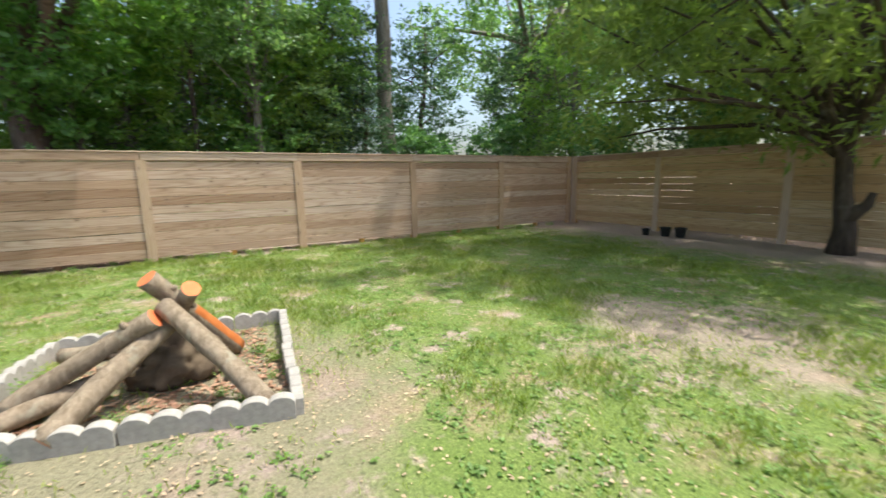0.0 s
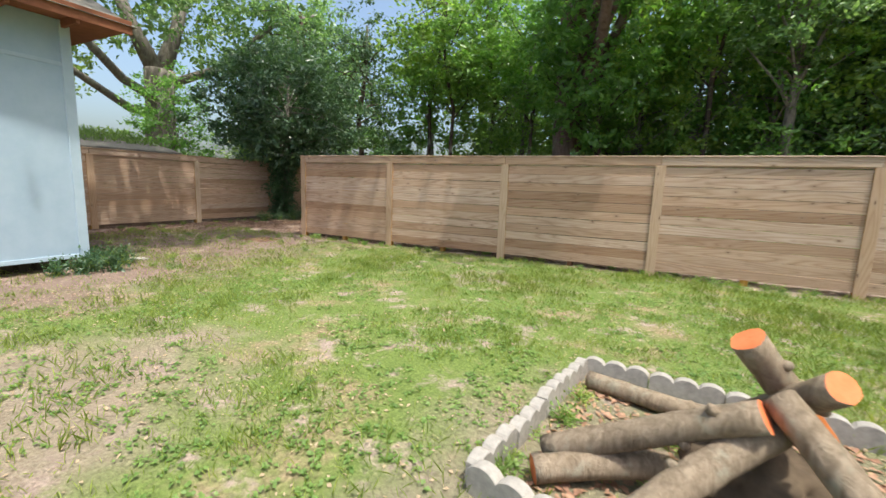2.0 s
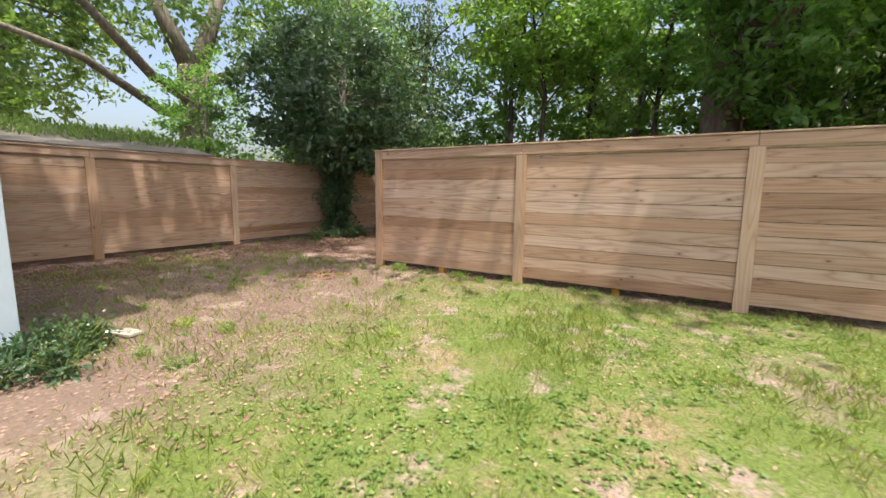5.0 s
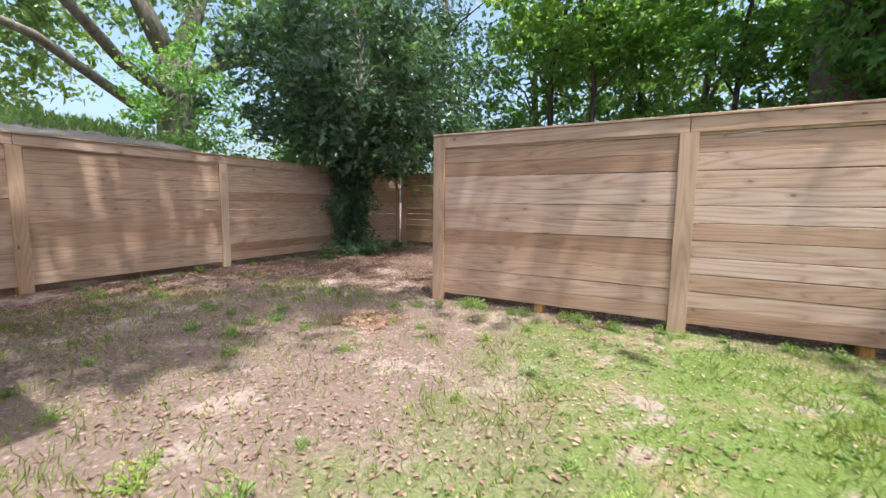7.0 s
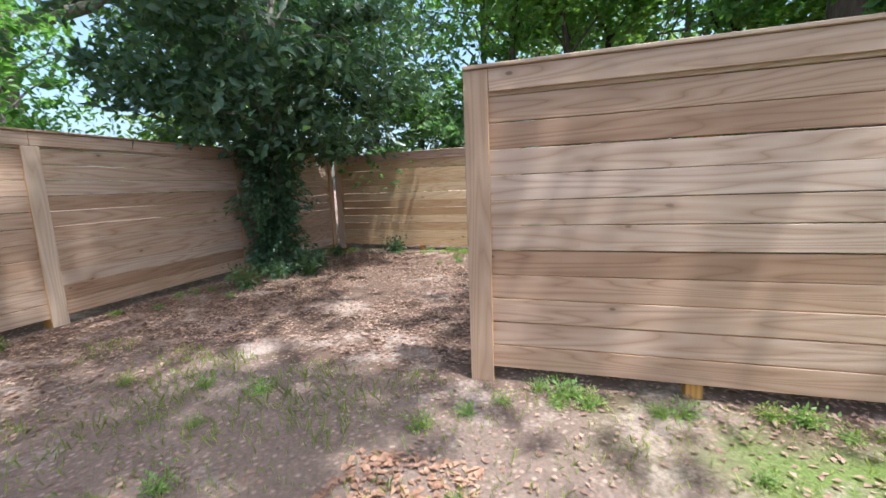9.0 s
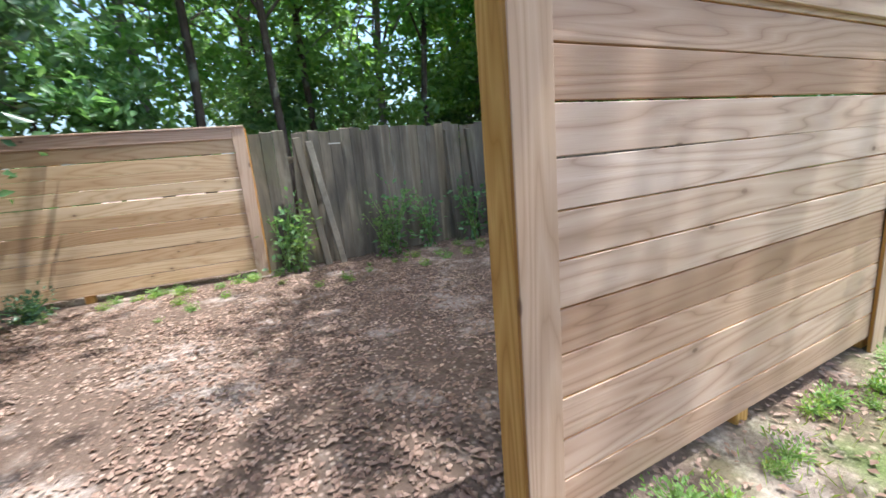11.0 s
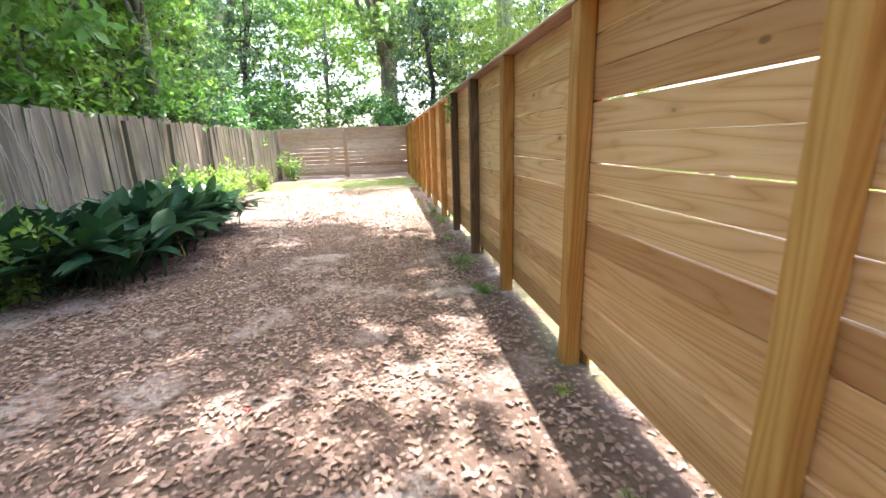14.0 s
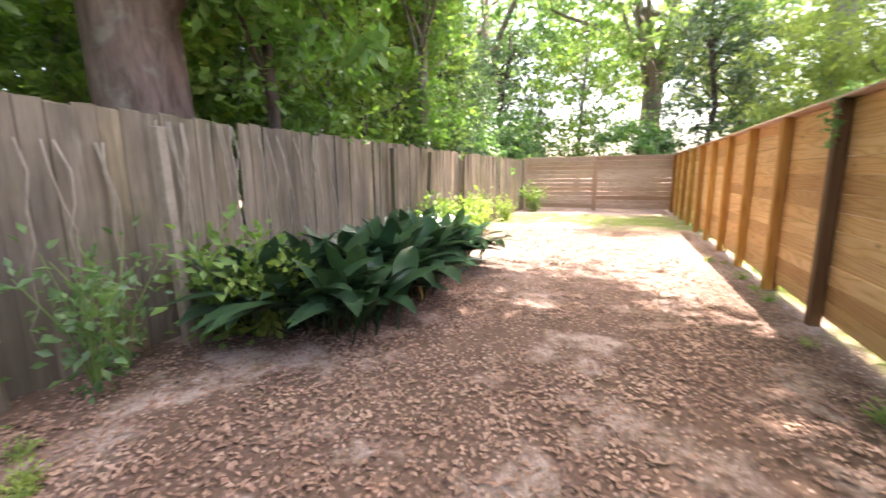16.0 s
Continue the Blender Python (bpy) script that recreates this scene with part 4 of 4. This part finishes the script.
# ---- lawn, litter and chips ----
def lawn():
    rng = np.random.default_rng(4)
    n = 195000
    x, y = rng.uniform(-3.2, 15.5, n), -9.5 * rng.uniform(0, 1, n) - 0.05
    keep = np.array([noise.noise(Vector((a * 0.75, b * 0.75, 1))) + 0.8 * noise.noise(Vector((a * 2.6, b * 2.6, 5))) for a, b in zip(x, y)])
    edge = np.clip((x - 1.0) / 2.5, 0.5, 1) * np.clip((15.8 - x) / 2, 0, 1)
    ok = (keep + rng.normal(0, 0.28, n) > -0.10) & (rng.uniform(0, 1, n) < edge)
    inside = (x > 6.95) & (x < 8.45) & (y > -5.75) & (y < -4.4)
    ring = np.hypot(x - 7.7, y + 5.6) + 0.5 * keep
    ok &= (ring > 1.75) | inside | (rng.uniform(0, 1, n) < 0.3)
    for cx, cy, size in BARE:
        ok &= (np.hypot(x - cx, y - cy) + 0.5 * keep > size * 0.9) | (rng.uniform(0, 1, n) < 0.35)
    ok &= ~inside | (rng.uniform(0, 1, n) < 0.12)
    x, y = x[ok], y[ok]
    n = len(x)
    h = rng.uniform(0.035, 0.095, n) * (0.8 + 0.5 * (keep[ok] > 0.25))
    tilt = rng.normal(0, 0.55, (n, 2))
    w = np.c_[tilt, np.ones(n)]
    c = np.c_[x, y, h * 0.42]
    ob = new("grass", leaves("grass", c, w, np.c_[rng.normal(0, 1, (n, 2)), np.zeros(n)], h, rng.uniform(0.004, 0.008, n), BLADE))
    tagged(ob, "thin patchy sunlit lawn grass", "grass", kind="stuff")


def clover():
    rng = np.random.default_rng(6)
    n = 21000
    x, y = rng.uniform(1.5, 15.0, n), rng.uniform(-9.0, -0.1, n)
    keep = np.array([noise.noise(Vector((a * 1.1, b * 1.1, 11))) + 0.6 * noise.noise(Vector((a * 3.3, b * 3.3, 2))) for a, b in zip(x, y)])
    ok = (keep + rng.normal(0, 0.15, n) > -0.02) & ~((x > 6.95) & (x < 8.45) & (y > -5.75) & (y < -4.4)) & (rng.uniform(0, 1, n) < np.clip((x - 1.5) / 2.5, 0, 1))
    x, y = x[ok], y[ok]
    k = 5
    a = rng.uniform(0, 6.28, (len(x), k)) 
    r = rng.uniform(0.012, 0.035, (len(x), k))
    c = np.stack((x[:, None] + r * np.cos(a), y[:, None] + r * np.sin(a), rng.uniform(0.006, 0.02, (len(x), k))), -1).reshape(-1, 3)
    w = np.stack((np.cos(a), np.sin(a), rng.normal(0.1, 0.25, a.shape)), -1).reshape(-1, 3)
    m = len(c)
    ln = rng.uniform(0.015, 0.036, m)
    ob = new("clover", leaves("clover", c, w, rng.normal(0, 0.3, (m, 3)) + (0, 0, 1), ln, ln * 0.75, CLOVER))
    tagged(ob, "broad-leaved weeds and clover in the lawn", "weeds", kind="stuff")


def litter(name, label, n, xr, yr, seed, size, density, mat):
    rng = np.random.default_rng(seed)
    x, y = rng.uniform(*xr, n), rng.uniform(*yr, n)
    keep = np.array([noise.noise(Vector((a * 0.9, b * 0.9, seed))) for a, b in zip(x, y)])
    ok = keep + rng.normal(0, 0.17, n) > density
    x, y = x[ok], y[ok]
    n = len(x)
    a = rng.uniform(0, 6.28, n)
    ln = size * rng.uniform(0.5, 1.3, n)
    c = np.c_[x, y, np.array([swell(p, q) for p, q in zip(x, y)]) + 0.006 + 0.014 * rng.uniform(0, 1, n) ** 2]
    w = np.c_[np.cos(a), np.sin(a), rng.normal(0, 0.14, n)]
    ob = new(name, leaves(name, c, w, rng.normal(0, 0.22, (n, 3)) + (0, 0, 1), ln, ln * rng.uniform(0.4, 0.7, n), mat, 0.12))
    tagged(ob, label, "leaf litter", kind="stuff")


lawn()
clover()
litter("leaf_litter", "brown fallen leaves covering the shaded strip", 60000, (-4.0, 12.0), (0.15, 4.6), 21, 0.044, -0.34, DRY)
litter("fallen_leaves", "brown fallen leaves on bare soil by the west fence", 13000, (-4.0, 2.8), (-6.0, 0.2), 22, 0.036, -0.05, DRY)
litter("leaf_drift", "brown leaves drifted against the west fence", 7000, (-4.0, -2.0), (-6.0, 4.6), 25, 0.045, -0.3, DRY)
litter("leaf_heap", "small heap of reddish leaves on bare soil", 420, (-0.35, 0.25), (-1.4, -0.8), 26, 0.05, -0.6, DRY)
litter("lawn_leaves", "pale dry leaves scattered in the lawn", 26000, (1.5, 16.5), (-9.0, -0.05), 23, 0.027, -0.08, STRAW)
litter("bark_chips", "reddish bark chips in the fire pit", 1500, (6.95, 8.45), (-5.72, -4.4), 24, 0.05, -0.5, DRY)


# ---- small things ----
def pot(x, y, s):
    v, f = [], []
    prof = [(0.0, 0.0), (0.075, 0.0), (0.095, 0.15), (0.108, 0.15), (0.108, 0.175), (0.09, 0.175), (0.072, 0.02), (0.0, 0.02)]
    k = 16
    for r, z in prof:
        v += [(r * math.cos(2 * math.pi * i / k), r * math.sin(2 * math.pi * i / k), z) for i in range(k)]
    for j in range(len(prof) - 1):
        f += [(j * k + i, j * k + (i + 1) % k, (j + 1) * k + (i + 1) % k, (j + 1) * k + i) for i in range(k)]
    ob = new("plant_pot", mesh("plant_pot", v, f, [DARK], smooth=False))
    ob.matrix_basis = pose(x, y, 0.0) @ Matrix.Diagonal((s, s, s, 1))
    tagged(ob, "black plastic plant pot standing by the east fence", "pot", "pots by the fence")


for x, y, s in ((16.6, -3.15, 1.1), (16.65, -3.45, 1.15), (16.45, -2.8, 0.8)):
    pot(x, y, s)


def slab(x, y, turn, size, mat, name, label, category):
    bm = bmesh.new()
    bmesh.ops.create_grid(bm, x_segments=5, y_segments=4, size=0.5)
    for v in bm.verts:
        v.co = Vector((v.co.x * size[0], v.co.y * size[1], 0.012 + size[2] * noise.noise(v.co * 4 + Vector((x, y, 0)))))
    out = bmesh.ops.extrude_face_region(bm, geom=bm.faces[:])
    for e in out["geom"]:
        if isinstance(e, bmesh.types.BMVert):
            e.co.z += 0.02 if mat is STONE else 0.003
    bmesh.ops.recalc_face_normals(bm, faces=bm.faces[:])
    me = bpy.data.meshes.new(name)
    bm.to_mesh(me)
    bm.free()
    me.materials.append(mat)
    ob = new(name, me)
    ob.matrix_basis = pose(x, y, -0.004, 0, 0, turn)
    tagged(ob, label, category)


slab(0.30, -3.80, 30, (0.20, 0.13, 0.03), PAPER, "paper_scrap", "crumpled pale paper scrap on the soil", "litter")
slab(0.48, -3.72, 12, (0.22, 0.13, 0.006), STONE, "paver", "pale concrete paver sunk into the soil", "paver")
slab(2.30, 1.75, 60, (0.03, 0.025, 0.006), RED, "red_petal", "small red petal on fallen leaves", "petal")

def dry_vine(x, top, seed):
    """A pale dead vine: a few bent stems hanging down the old fence."""
    rng = random.Random(seed)
    parts = []
    for _ in range(5):
        a = rng.uniform(-0.25, 0.25)
        pts, px = [], a
        for i in range(8):
            u = i / 7
            px += rng.uniform(-0.06, 0.06)
            pts.append((px, -0.02 - 0.07 * math.sin(math.pi * u) * rng.uniform(0.4, 1.0), top * (1 - u * rng.uniform(0.85, 0.95))))
        parts.append(tube(pts, [0.009 * (1 - 0.6 * i / 7) for i in range(8)], 6, 0.2, seed, True))
    ob = new("dry_vine", mesh("dry_vine", *merge(parts), [STEM], smooth=True))
    ob.matrix_basis = pose(x, 4.775, 0)
    tagged(ob, "pale dead vine stems hanging down the old fence", "vine", "dead vines on the old fence")


for i, (x, top) in enumerate(((3.3, 1.5), (4.15, 1.68), (4.6, 1.7), (5.1, 1.66), (5.7, 1.7))):
    dry_vine(x, top, 40 + i)


def cap_sprig():
    rng = np.random.default_rng(14)
    line = [(0, 0, 0.02), (0.03, 0.05, 0.03), (0.04, 0.12, -0.05), (0.02, 0.14, -0.22), (0.05, 0.13, -0.36)]
    base = tagged(new("vine_sprig"), "thin leafy vine sprig hanging over the fence cap", "vine")
    base.matrix_basis = pose(6.0, 0.02, HIGH)
    child("stems", mesh("stems", *tube(line, [0.005, 0.005, 0.004, 0.003, 0.002], 6), [BARK_DARK]), base)
    n = 60
    k = rng.integers(0, 4, n)
    u = rng.uniform(0, 1, n)[:, None]
    p = np.array(line)
    c = p[k] * (1 - u) + p[k + 1] * u + rng.normal(0, 0.035, (n, 3))
    c[:, 2] = np.maximum(c[:, 2], -0.4)
    child("leaves", leaves("leaves", c, rng.normal(0, 1, (n, 3)) - (0, 0, 0.6), rng.normal(0, 1, (n, 3)), rng.uniform(0.05, 0.09, n), rng.uniform(0.02, 0.035, n), LEAF_OAK), base)


cap_sprig()

# ---- pieces of the old fence last ----
picket_fence()
